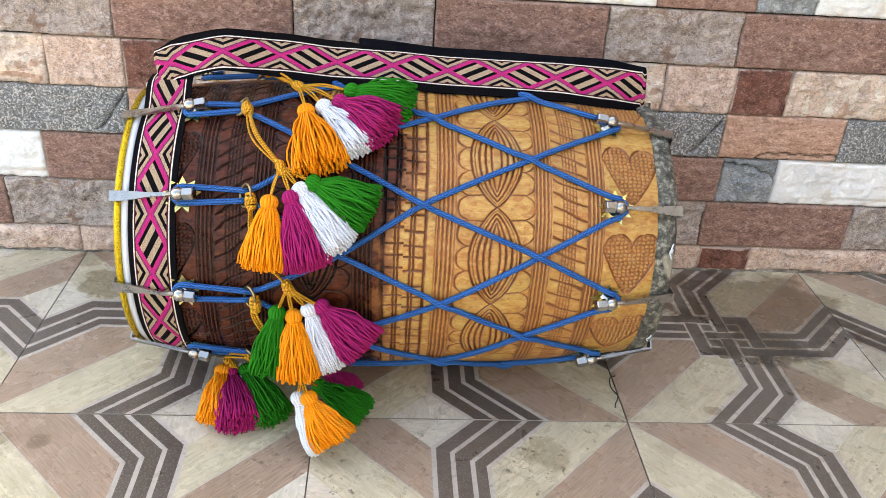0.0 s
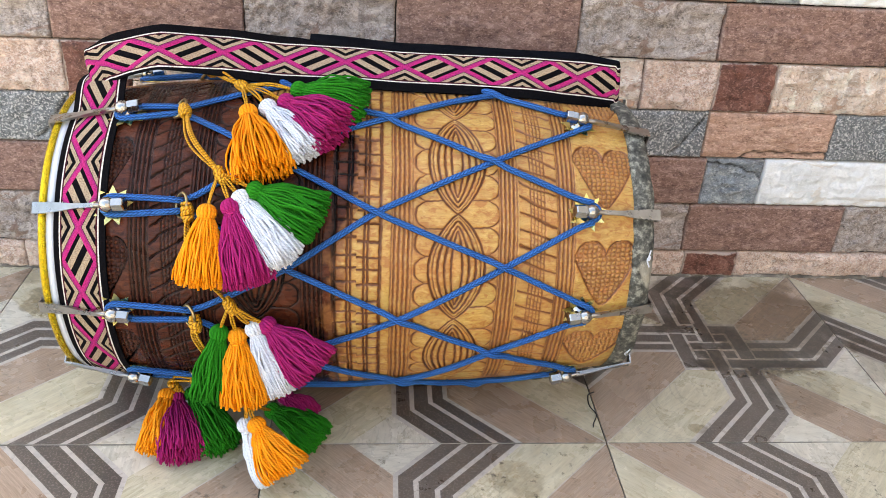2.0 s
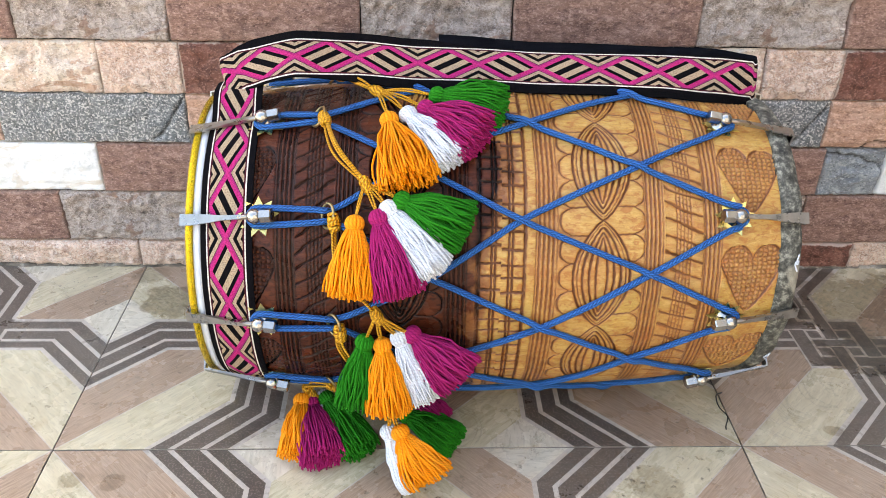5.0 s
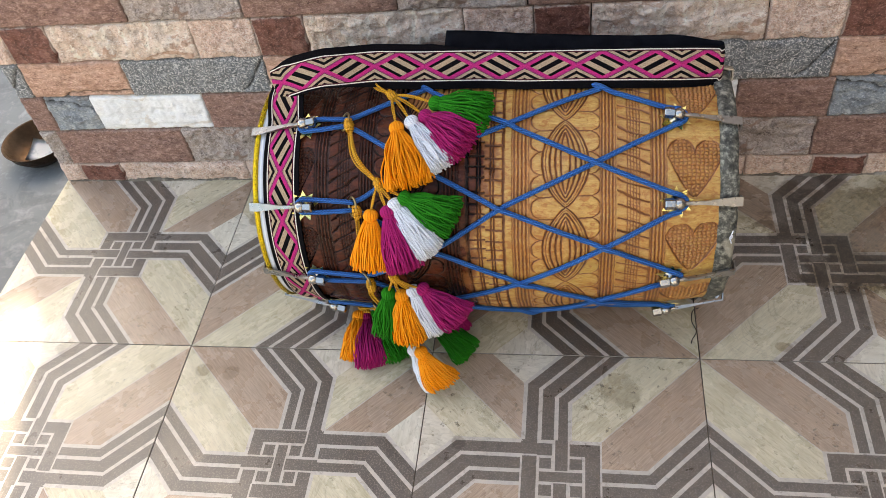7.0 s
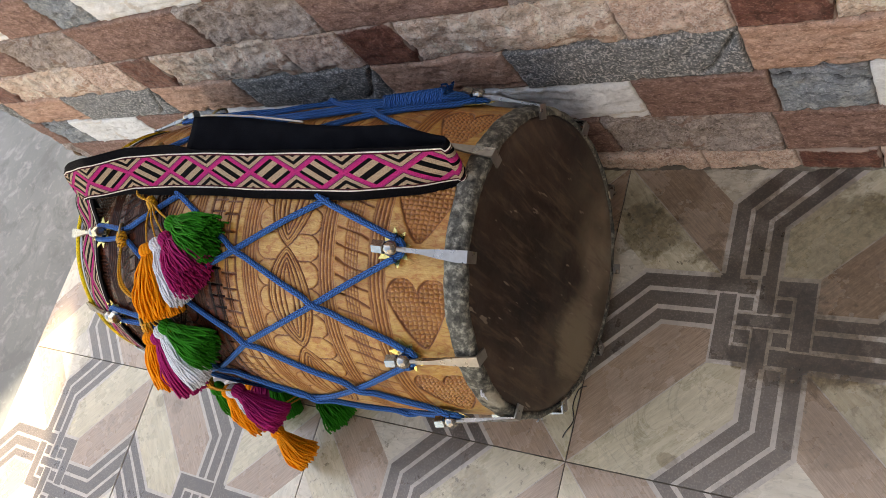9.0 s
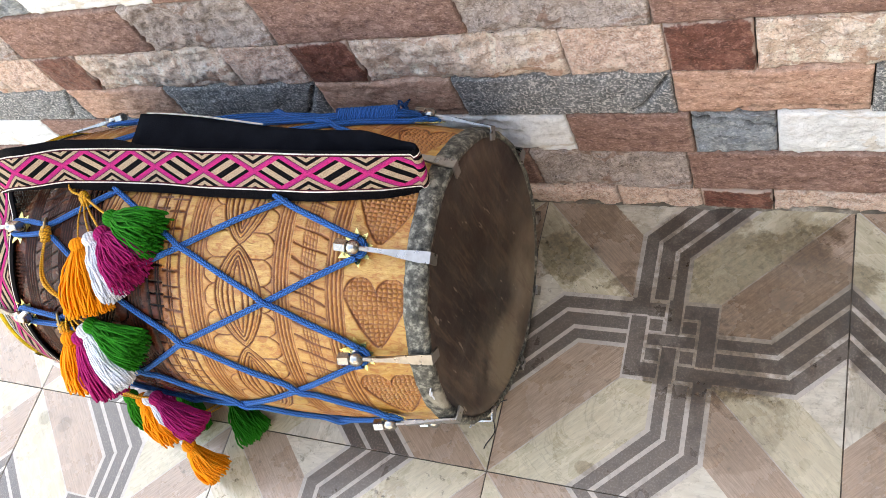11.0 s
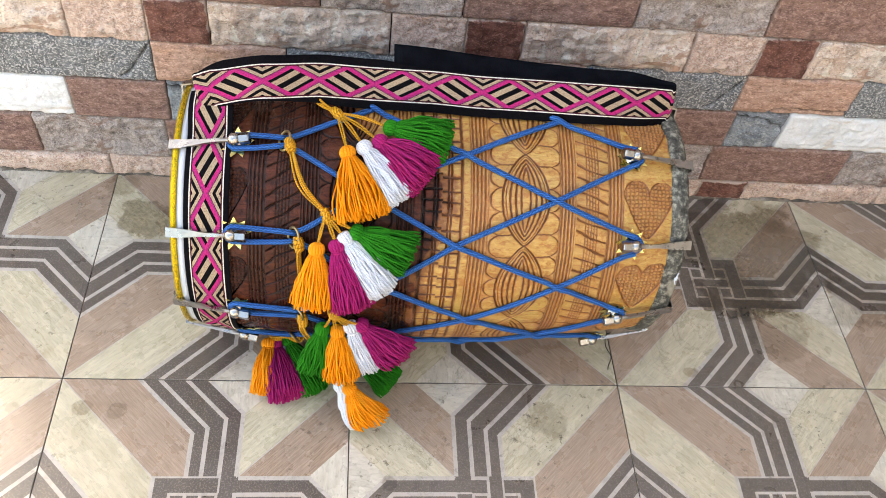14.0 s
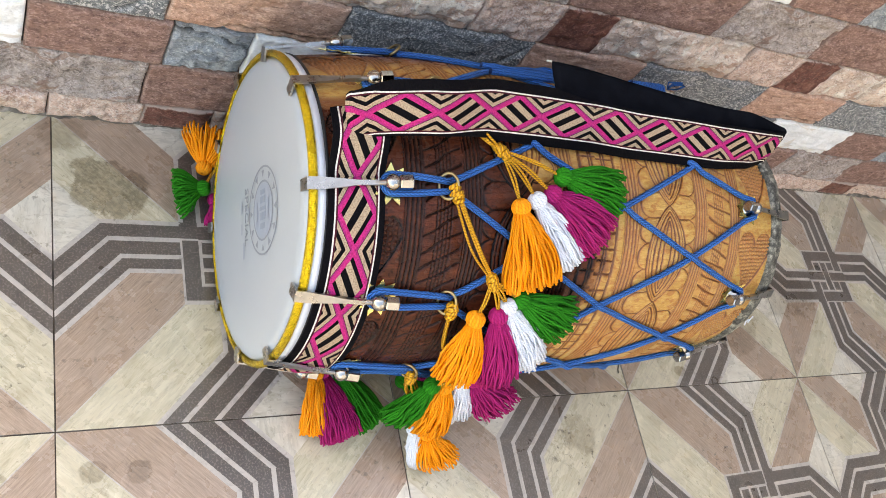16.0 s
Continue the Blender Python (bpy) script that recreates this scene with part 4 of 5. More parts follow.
def seal_disc(r0, r1, at, n=64, lift=0.0004):
    bm = bmesh.new()
    y, z = at
    A = [bm.verts.new((-0.2216 - lift, y - r0 * math.cos(t), z + r0 * math.sin(t))) for t in (2 * math.pi * k / n for k in range(n))]
    B = [bm.verts.new((-0.2216 - lift, y - r1 * math.cos(t), z + r1 * math.sin(t))) for t in (2 * math.pi * k / n for k in range(n))]
    for k in range(n):
        bm.faces.new((A[k], A[(k + 1) % n], B[(k + 1) % n], B[k]))
    bmesh.ops.recalc_face_normals(bm, faces=bm.faces)
    return bm


SEAL = (0.158, 0.217)
LEAN_C, LEAN_S = math.cos(radians(20)), math.sin(radians(20))


def on_head(u, v, lift=0.0004):
    """A point of the white head, u to the right and v up in the print's own turn, from the seal's centre."""
    return Vector((-0.2216 - lift, SEAL[0] - LEAN_C * u - LEAN_S * v, SEAL[1] - LEAN_S * u + LEAN_C * v))


def print_bar(u, v, w, h, mat, lift=0.0008):
    bm = bmesh.new()
    bm.faces.new([bm.verts.new(on_head(u + a * w / 2, v + b * h / 2, lift)) for a, b in ((-1, -1), (1, -1), (1, 1), (-1, 1))])
    bmesh.ops.recalc_face_normals(bm, faces=bm.faces)
    part("seal_bar", bm, mat, head_white, smooth=False)


part("seal", seal_disc(0.0440, 0.0462, SEAL), M_INK, head_white, "grey printed ring")
part("seal", seal_disc(0.0290, 0.0312, SEAL), M_INK, head_white, "grey printed ring")
part("seal", seal_disc(0.001, 0.0288, SEAL), M_INK2, head_white, "blue-grey printed disc")
for k in range(12):
    t = 2 * math.pi * k / 12
    bm = bmesh.new()
    bm.faces.new([bm.verts.new(on_head(r * math.cos(t + q), r * math.sin(t + q))) for r, q in ((0.0335, 0.0), (0.0415, 0.10), (0.0415, -0.10))])
    part("seal_mark", bm, M_INK, head_white)
for u, w in ((-0.019, 0.005), (-0.011, 0.007), (-0.002, 0.004), (0.006, 0.008), (0.016, 0.006)):
    print_bar(u, 0.0, w, 0.020 - 0.3 * abs(u), M_FADED)
for v, w in ((0.0175, 0.022), (-0.0175, 0.020)):
    print_bar(0.0, v, w, 0.0028, M_FADED)
for u, w in ((-0.012, 0.014), (0.012, 0.012)):
    print_bar(u, -0.0715, w, 0.0050, M_INK2)
print_bar(0.036, -0.0640, 0.018, 0.0060, M_INK2)


def lettering(text, size, at, parent):
    cu = bpy.data.curves.new("lettering", "FONT")
    cu.body, cu.size, cu.align_x, cu.align_y = text, size, "CENTER", "CENTER"
    cu.extrude, cu.resolution_u = 0.0001, 3
    tmp = bpy.data.objects.new("tmp", cu)
    scene.collection.objects.link(tmp)
    bpy.context.view_layer.update()
    me = bpy.data.meshes.new_from_object(tmp)
    bpy.data.objects.remove(tmp)
    # faces out of the drum
    me.transform(Matrix(((0, 0, -1, at[0]), (-LEAN_C, -LEAN_S, 0, at[1]), (-LEAN_S, LEAN_C, 0, at[2]), (0, 0, 0, 1))))
    me.materials.clear()
    me.materials.append(M_INK)
    return part("lettering", me, None, parent, "grey printed word")


lettering("SPECIAL", 0.0175, on_head(0.0, -0.0560), head_white)

# right end: dark skin in a grey wrapped hoop
bm = bmesh.new()
rows = []
for r, x in ((0.006, 0.4125), (0.06, 0.4125), (0.12, 0.413), (0.146, 0.4145), (0.155, 0.4165), (0.1590, 0.4155), (0.161, 0.411)):
    c = axis(x)
    rows.append([bm.verts.new(Vector((x, c.y, c.z)) + r * outward(k * 3)) for k in range(120)])
bm.faces.new(rows[0])
for A, B in zip(rows, rows[1:]):
    for k in range(120):
        bm.faces.new((A[k], A[(k + 1) % 120], B[(k + 1) % 120], B[k]))
bmesh.ops.recalc_face_normals(bm, faces=bm.faces)
part("drumhead", bm, M_SKIN, drum, "dark brown worn hide drumhead")
bm = ring_mesh([(0.394, 0.160), (0.3945, 0.1675), (0.398, 0.1692), (0.406, 0.1690), (0.413, 0.1672), (0.4175, 0.1635), (0.4175, 0.1590), (0.411, 0.157)], 220)
for v in bm.verts:
    k = noise.noise(v.co * 55) * 0.0016 + noise.noise(v.co * 160) * 0.0007
    v.co += (v.co - axis(v.co.x)).normalized() * k + Vector((noise.noise(v.co * 40 + Vector((3, 1, 2))) * 0.0016, 0, 0))
part("hoop", bm, M_HOOP, drum, "grey wrapped hoop, scuffed and patched")


# ---------------------------------------------------------------- tension hooks
def lathe_x(bm, start, along, profile, sides=14):
    """Turned piece from (distance along, radius) points."""
    up = along.orthogonal().normalized()
    side = along.cross(up)
    rows = [[bm.verts.new(start + along * d + r * (math.cos(2 * math.pi * k / sides) * up + math.sin(2 * math.pi * k / sides) * side)) for k in range(sides)] for d, r in profile]
    for A, B in zip(rows, rows[1:]):
        for k in range(sides):
            bm.faces.new((A[k], A[(k + 1) % sides], B[(k + 1) % sides], B[k]))
    bm.faces.new(list(reversed(rows[0])))
    bm.faces.new(rows[-1])
    return bm


def blade(path, normals, widths, thick, cross):
    """A flat bar of changing width along the path."""
    bm = bmesh.new()
    rows = []
    for p, nrm, w, t in zip(path, normals, widths, thick):
        c = cross * w / 2
        h = nrm * t / 2
        rows.append([bm.verts.new(v) for v in (p - c - h, p + c - h, p + c + h, p - c + h)])
    for A, B in zip(rows, rows[1:]):
        for k in range(4):
            bm.faces.new((A[k], A[(k + 1) % 4], B[(k + 1) % 4], B[k]))
    bm.faces.new(list(reversed(rows[0])))
    bm.faces.new(rows[-1])
    bmesh.ops.recalc_face_normals(bm, faces=bm.faces)
    return bm


def tension_hook(x_nut, x_rim, deg, lean):
    """Hook over the hoop, flat blade, threaded rod, ball and hexagon nut, star washer."""
    s = 1 if x_rim > x_nut else -1
    n, c = outward(deg), tangent(deg)
    foot = on_drum(x_nut, deg, 0.0125)
    rim = on_drum(x_rim - s * 0.008, deg, 0.0088)
    if lean:
        rim += c * lean
    mid = foot.lerp(rim, 0.26)
    tip = rim + Vector((s * 0.011, 0, 0)) - n * 0.002
    down = tip - n * 0.015
    pts = [mid, foot.lerp(rim, 0.46), foot.lerp(rim, 0.56), foot.lerp(rim, 0.74), rim, tip, down]
    dirn = (rim - foot).normalized()
    nn = (n - dirn * n.dot(dirn)).normalized()
    hook = part("tension_hook", blade(pts, [nn, nn, nn, nn, nn, (nn + Vector((s, 0, 0))).normalized(), Vector((s, 0, 0))], [0.0046, 0.0046, 0.0052, 0.0084, 0.0116, 0.0118, 0.0110], [0.0046, 0.0046, 0.0040, 0.0026, 0.0022, 0.0022, 0.0022], c), M_BLADE, drum, "bright steel claw hook", smooth=False)
    bm = bmesh.new()
    along = (mid - foot).normalized()
    length = (mid - foot).length + 0.004
    prof = []
    turns = 9
    for k in range(turns * 2 + 1):
        prof.append((length * k / (turns * 2), 0.0030 if k % 2 else 0.0024))
    lathe_x(bm, foot, along, prof, 10)
    part("rod", bm, M_STEEL, hook, "threaded steel rod")
    bm = bmesh.new()
    ball = foot + along * 0.006
    bmesh.ops.create_uvsphere(bm, u_segments=18, v_segments=12, radius=0.0078, matrix=Matrix.Translation(ball))
    part("ball", bm, M_CHROME, hook, "chrome ball seat")
    bm = bmesh.new()
    lathe_x(bm, foot - along * 0.013, along, [(0, 0.0060), (0.0010, 0.0072), (0.0120, 0.0072), (0.013, 0.0062)], 6)
    part("nut", bm, M_CHROME, hook, "chrome hexagon nut", smooth=False)
    # star washer on the shell
    bm = bmesh.new()
    a0 = on_drum(x_nut + s * 0.003, deg, 0.0015)
    top, bot = [], []
    for k in range(18):
        r = 0.0210 if k % 2 == 0 else 0.0130
        t = 2 * math.pi * k / 18 + 0.2
        d = Vector((math.cos(t) * r, 0, 0)) + c * math.sin(t) * r
        lift = n * (0.0005 if k % 2 else 0.0016)
        top.append(bm.verts.new(a0 + d + lift + n * 0.0006))
        bot.append(bm.verts.new(a0 + d + lift))
    bm.faces.new(top)
    bm.faces.new(list(reversed(bot)))
    for k in range(18):
        bm.faces.new((top[k], bot[k], bot[(k + 1) % 18], top[(k + 1) % 18]))
    bmesh.ops.recalc_face_normals(bm, faces=bm.faces)
    part("star_washer", bm, M_STAR, hook, "yellow brass star washer", smooth=False)
    bm = bmesh.new()
    lathe_x(bm, on_drum(x_nut + s * 0.003, deg, 0.0015), n, [(0, 0.0095), (0.002, 0.0095), (0.003, 0.006), (0.009, 0.006)], 16)
    part("post", bm, M_CHROME, hook, "chrome post")


X_RN, X_LN = 0.338, -0.141
RINGS = {0: -0.070, 1: -0.074, 2: -0.088}


def ring_x(i):
    return RINGS.get(i % LUGS, -0.080)


lr = random.Random(8)
for i in range(LUGS):
    deg = FIRST + i * STEP
    tension_hook(X_LN, -0.2205, deg, lr.uniform(-0.003, 0.003))
    tension_hook(X_RN, 0.4185, deg, lr.uniform(-0.006, 0.002))


# ---------------------------------------------------------------- lacing
def tube(pts, rad_, sides=8, closed=False, bm=None):
    """A tube with UVs: u in metres along it, v round it."""
    bm = bm or bmesh.new()
    uvl = bm.loops.layers.uv.verify()
    pts = [Vector(p) for p in pts]
    n = len(pts)
    radii = rad_ if isinstance(rad_, (list, tuple)) else [rad_] * n
    rings, up, run, runs = [], None, 0.0, []
    for i, p in enumerate(pts):
        a = pts[(i - 1) % n] if closed or i else pts[0]
        b = pts[(i + 1) % n] if closed or i < n - 1 else pts[-1]
        d = (b - a).normalized()
        if up is None:
            up = d.orthogonal().normalized()
        up = (up - d * up.dot(d)).normalized()
        side = d.cross(up)
        if i:
            run += (p - pts[i - 1]).length
        runs.append(run)
        rings.append([bm.verts.new(p + radii[i] * (math.cos(k * 2 * math.pi / sides) * up + math.sin(k * 2 * math.pi / sides) * side)) for k in range(sides)])
    if closed:
        runs.append(run + (pts[0] - pts[-1]).length)
    for i in range(n if closed else n - 1):
        A, B = rings[i], rings[(i + 1) % n]
        for k in range(sides):
            f = bm.faces.new((A[k], A[(k + 1) % sides], B[(k + 1) % sides], B[k]))
            for l, uvv in zip(f.loops, ((runs[i], k / sides), (runs[i], (k + 1) / sides), (runs[i + 1], (k + 1) / sides), (runs[i + 1], k / sides))):
                l[uvl].uv = uvv
    if not closed:
        bm.faces.new(list(reversed(rings[0])))
        bm.faces.new(rings[-1])
    return bm


ROPE = 0.0034
lacing = thing("drum_lacing", "bright blue braided cord laced in crosses round the drum", "cord", tuple(on_drum(0.1, FIRST, 0.0)))
# where the runs cross, by steps round the drum: length along it, and degrees off the even spacing
CROSS_1 = {0: (0.2550, -0.6), 1: (0.2410, -1.6), 2: (0.2465, -4.0), -1: (0.2480, 1.0)}
CROSS_2 = {0: (0.1465, -1.0), 1: (0.1190, -1.4), 2: (0.1280, -3.4), -1: (0.1530, -2.0)}
CROSS_3 = {0: (0.0300, -1.5), 1: (0.0080, -1.0), 2: (0.0150, -2.5)}


def turn_of(k):
    """Counts round the drum from -4 to 5."""
    return (k + 4) % LUGS - 4


for i in range(LUGS):
    for way in (1, -1):
        low = 0 if way > 0 else -1
        x1, d1 = CROSS_1.get(turn_of(i + low), (0.243, 0.0))
        x2, d2 = CROSS_2.get(turn_of(i + way), (0.132, 0.0))
        x3, d3 = CROSS_3.get(turn_of(i + way + low), (0.022, 0.0))
        a0 = FIRST + i * STEP
        stops = [(X_RN + 0.009, a0 + 2.6 * way), (x1, a0 + 0.5 * way * STEP + d1), (x2, a0 + way * STEP + d2), (x3, a0 + 1.5 * way * STEP + d3), (ring_x(i + 2 * way) + 0.003, a0 + 2 * way * STEP - 1.2 * way)]
        pts = []
        for k in range(97):
            x = stops[0][0] + (stops[-1][0] - stops[0][0]) * k / 96
            # easing out the corners at the crossings
            deg = sum(float(np.interp(-(x + o), [-p[0] for p in stops], [p[1] for p in stops])) for o in (-0.014, -0.007, 0.0, 0.007, 0.014)) / 5
            over = ROPE * 0.95 + 0.005 * math.exp(-((k / 96) / 0.03) ** 2)
            if way > 0:
                over += ROPE * 1.3 * sum(math.exp(-((x - c) / 0.011) ** 2) for c in (x1, x2, x3))
            pts.append(on_drum(x, deg, over))
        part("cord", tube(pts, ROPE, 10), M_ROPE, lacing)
    # doubled loop from ring to hook, and round both posts
    deg, X_RING = FIRST + i * STEP, ring_x(i)
    loop = []
    for k in range(17):
        t = math.pi * k / 16
        loop.append(on_drum(X_LN - 0.003 - 0.0095 * math.sin(t), deg + 2.9 * math.cos(t), 0.0055))
    w = 2.6
    ends = [on_drum(X_RING + 0.004, deg + w * 0.55, 0.0045), on_drum(X_RING - 0.012, deg + w * 0.75, 0.0045), on_drum(X_LN + 0.02, deg + w, 0.005)]
    ends2 = [on_drum(X_LN + 0.02, deg - w, 0.005), on_drum(X_RING - 0.012, deg - w * 0.75, 0.0045), on_drum(X_RING + 0.004, deg - w * 0.55, 0.0045)]
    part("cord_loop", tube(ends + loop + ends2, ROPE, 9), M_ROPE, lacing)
    loop = []
    for k in range(15):
        t = math.pi * k / 14
        loop.append(on_drum(X_RN + 0.006 + 0.0095 * math.sin(t), deg + 2.7 * math.cos(t), 0.0065))
    part("cord_loop", tube(loop, ROPE, 9), M_ROPE, lacing)
    # metal ring that gathers the pair
    tilt = lr.uniform(-25, 25)
    ct = []
    cc = on_drum(X_RING, deg, 0.0065)
    n, c = outward(deg), tangent(deg)
    for k in range(28):
        t = 2 * math.pi * k / 28
        ct.append(cc + c * 0.0125 * math.cos(t) + (Vector((math.cos(radians(tilt)) * 0.55, 0, 0)) + n * 0.55) * 0.0125 * math.sin(t))
    part("ring", tube(ct, 0.0016, 8, True), M_BRASS, lacing, "aged brass ring")

# the tail of the cord, wound round the lacing behind the strap
bm = bmesh.new()
pts = []
A0, A1 = on_drum(0.10, 121, 0.007), on_drum(0.315, 139, 0.012)
for k in range(16 * 14):
    f = k / (16 * 14 - 1)
    p = A0.lerp(A1, 0.66 + 0.32 * f)
    t = 2 * math.pi * 14 * f
    pts.append(p + outward(125) * 0.0068 * math.cos(t) + tangent(125) * 0.0068 * math.sin(t))
part("cord_winding", tube(pts, ROPE, 7), M_ROPE, lacing, "cord tail wound tightly")
for d in (-0.006, 0.005):
    part("cord", tube([A0 + tangent(125) * d * 2 - Vector((0.1, 0, 0.0)), A0 + tangent(125) * d, A0.lerp(A1, 0.5) + tangent(125) * d, A1 + tangent(125) * d, on_drum(0.335, 142, 0.010)], ROPE, 8), M_ROPE, lacing)
for k in range(7):
    e = A1 + Vector((0.006, 0, 0.006))
    part("cord_fray", tube([e, e + Vector((lr.uniform(-0.004, 0.01), lr.uniform(-0.006, 0.006), 0.008)), e + Vector((lr.uniform(-0.006, 0.014), lr.uniform(-0.01, 0.01), lr.uniform(0.014, 0.024)))], 0.0012, 5), M_ROPE, lacing)


# ---------------------------------------------------------------- woven strap
def ribbon(path, thick, parent, name="band", across=8, bulge=0.0, label="", spans=None, node=0):
    """path: (edge_a, edge_b) pairs; spans: the part of the weave's width that each pair covers; the lattice crosses at row node; the woven face lies on the side of (along x across). Returns the front part, with a cloth back under it."""
    mids = [(a + b) / 2 for a, b in path]
    n = len(path)
    runs = [0.0]
    for p, q in zip(mids, mids[1:]):
        runs.append(runs[-1] + (q - p).length)
    runs = [r - runs[node] for r in runs]
    spans = spans or [(0.0, 1.0)] * n
    front, back = bmesh.new(), bmesh.new()
    uvl = front.loops.layers.uv.verify()
    F, B = [], []
    for i, (a, b) in enumerate(path):
        along = mids[min(i + 1, n - 1)] - mids[max(i - 1, 0)]
        nrm = along.cross(b - a).normalized()
        rf, rb = [], []
        for k in range(across + 1):
            v = k / across
            p = a.lerp(b, v) + nrm * (bulge * (1 - (2 * v - 1) ** 2))
            rf.append(front.verts.new(p + nrm * (thick / 2 - (0.0010 if k in (0, across) else 0))))
            rb.append(back.verts.new(p - nrm * (thick / 2)))
        F.append(rf)
        B.append(rb)
    for i in range(n - 1):
        for k in range(across):
            f = front.faces.new((F[i][k], F[i + 1][k], F[i + 1][k + 1], F[i][k + 1]))
            for l, (s, v) in zip(f.loops, ((runs[i], k), (runs[i + 1], k), (runs[i + 1], k + 1), (runs[i], k + 1))):
                v0, v1 = spans[i + (s == runs[i + 1])]
                l[uvl].uv = (s, v0 + (v1 - v0) * v / across)
            back.faces.new((B[i][k], B[i][k + 1], B[i + 1][k + 1], B[i + 1][k]))
    # edges belong to the cloth
    for i in range(n - 1):
        for k in (0, across):
            q = [back.verts.new(F[i][k].co), back.verts.new(F[i + 1][k].co)]
            back.faces.new((B[i][k], B[i + 1][k], q[1], q[0]))
    for i in (0, n - 1):
        q = [back.verts.new(v.co) for v in F[i]]
        for k in range(across):
            back.faces.new((B[i][k], B[i][k + 1], q[k + 1], q[k]))
    bmesh.ops.remove_doubles(back, verts=back.verts, dist=1e-6)
    bmesh.ops.recalc_face_normals(back, faces=back.faces)
    top = part(name, front, M_BAND, parent, label)
    part("backing", back, M_CLOTH, parent, "black cloth backing")
    return top


def ease(f):
    return f * f * (3 - 2 * f)


strap = thing("shoulder_strap", "woven pink, cream and black carrying strap folded on the drum", "strap", tuple(on_drum(-0.178, 90, 0.0)))
# the turn round the drum
path = []
for k in range(121):
    t = 92 - 214 * k / 120
    rise = 0.020 * ease(min(1, max(0, (t - 73) / 13)))
    path.append((on_drum(-0.2035, t, 0.0035 + rise), on_drum(-0.1505, t, 0.0040 + rise)))
ribbon(path, 0.003, strap, "band", 6, 0.0008, "woven band wound round the drum")


# the folded length on top: place and tilt of its middle line along x
LAY = ((-0.200, 0.1675, 0.382, 54), (-0.176, 0.1675, 0.392, 54), (-0.113, 0.1655, 0.4065, 48), (-0.048, 0.181, 0.400, 46), (0.015, 0.187, 0.393, 44), (0.086, 0.1875, 0.392, 43),
       (0.150, 0.1865, 0.389, 42), (0.215, 0.187, 0.388, 42), (0.283, 0.1865, 0.387, 46), (0.353, 0.193, 0.381, 60), (0.398, 0.2015, 0.3745, 73))
FLAP = ((0.040, 0.046), (0.125, 0.044), (0.23, 0.030), (0.337, 0.026), (0.398, 0.009))
WEAVE = 0.052


def along(table, x, k):
    """Smooth value k of the table at x."""
    for p, q in zip(table, table[1:]):
        if x <= q[0]:
            f = (x - p[0]) / (q[0] - p[0])
            return p[k] + (q[k] - p[k]) * (0.5 * f + 0.5 * ease(max(0.0, f)))
    return table[-1][k]


def lay(x, up):
    """Point of the front length at x, up metres above its middle line."""
    tilt = radians(along(LAY, x, 3))
    return Vector((x, along(LAY, x, 1) + up * math.cos(tilt), along(LAY, x, 2) + up * math.sin(tilt)))


def borders(x):
    """How far the black cloth reaches below and above the middle line."""
    f = ease(min(1, max(0, (x + 0.12) / 0.12)))
    return -0.0225 - 0.0075 * f, 0.0215 + 0.0085 * ease(min(1, max(0, (x + 0.194) / 0.035))) - 0.0070 * ease(min(1, max(0, (x - 0.02) / 0.06)))


path, spans = [], []
low, high = borders(-0.194)
lo0, hi0 = lay(-0.194, low) + Vector((0.015, 0, 0)), lay(-0.194, high)
for k in range(10):  # the end turns down and under
    t = math.pi * (1 - k / 10)
    turn = Vector((-0.0065 * math.sin(t) + 0.010 * (1 - k / 10) ** 2, 0, -0.0075 * (1 - math.cos(t))))
    path.append((lo0 + turn, hi0 + turn))
    spans.append((0.5 + low / WEAVE, 0.5 + high / WEAVE))
node = 0
for k in range(75):
    x = -0.194 + 0.591 * k / 74
    low, high = borders(x)
    if abs(x - 0.150) < 0.004:
        node = len(path)
    path.append((lay(x, low) + Vector((0.015 * ease(max(0, (-0.144 - x) / 0.05)), 0, 0)), lay(x, high)))
    spans.append((0.5 + low / WEAVE, 0.5 + high / WEAVE))


def flap(x):
    """Inner and outer edge of the length folded back behind, black side up."""
    top, g = lay(x, 0.0215), ease(min(1, max(0, (x - 0.12) / 0.27)))
    inner = top + Vector((0, 0.003, -0.007)).lerp(lay(x, -0.026) - top + Vector((0, 0.010, 0.004)), g)
    return inner, top + Vector((0, along(FLAP, x, 1), -0.002 + 0.004 * g + 0.0012 * math.sin(x * 37)))


front, behind = path[-1], flap(0.397)
for k in range(1, 8):  # the fold
    t = math.pi * k / 8
    g = (1 - math.cos(t)) / 2
    out = Vector((0.006 * math.sin(t), 0, 0))
    path.append((front[0].lerp(behind[0], g) + out, front[1].lerp(behind[1], g) + out))
for k in range(37):
    path.append(flap(0.397 - 0.357 * k / 36))
spans += [(0.0, 1.0)] * (len(path) - len(spans))
ribbon(path, 0.0028, strap, "band", 8, 0.0010, "woven band laid along the top and folded back", spans, node)
M_PIPING = Nodes("cream_piping", 0.8).colour((0.72, 0.68, 0.60)).mat
part("piping", tube([hi + Vector((0, 0.0062, -0.0068)) for lo, hi in path[-18:]], 0.0011, 6), M_PIPING, strap, "cream piping")


# ---------------------------------------------------------------- tassels
def clear(p, gap=0.002):
    """Moves a point out of the drum and above the floor."""
    if XL < p.x < XR:
        c = axis(p.x)
        d = Vector((0, p.y - c.y, p.z - c.z))
        r = radius(p.x) + gap
        if d.length < r:
            p = c + d.normalized() * r
    if p.z < gap:
        p = Vector((p.x, p.y, gap))
    return p


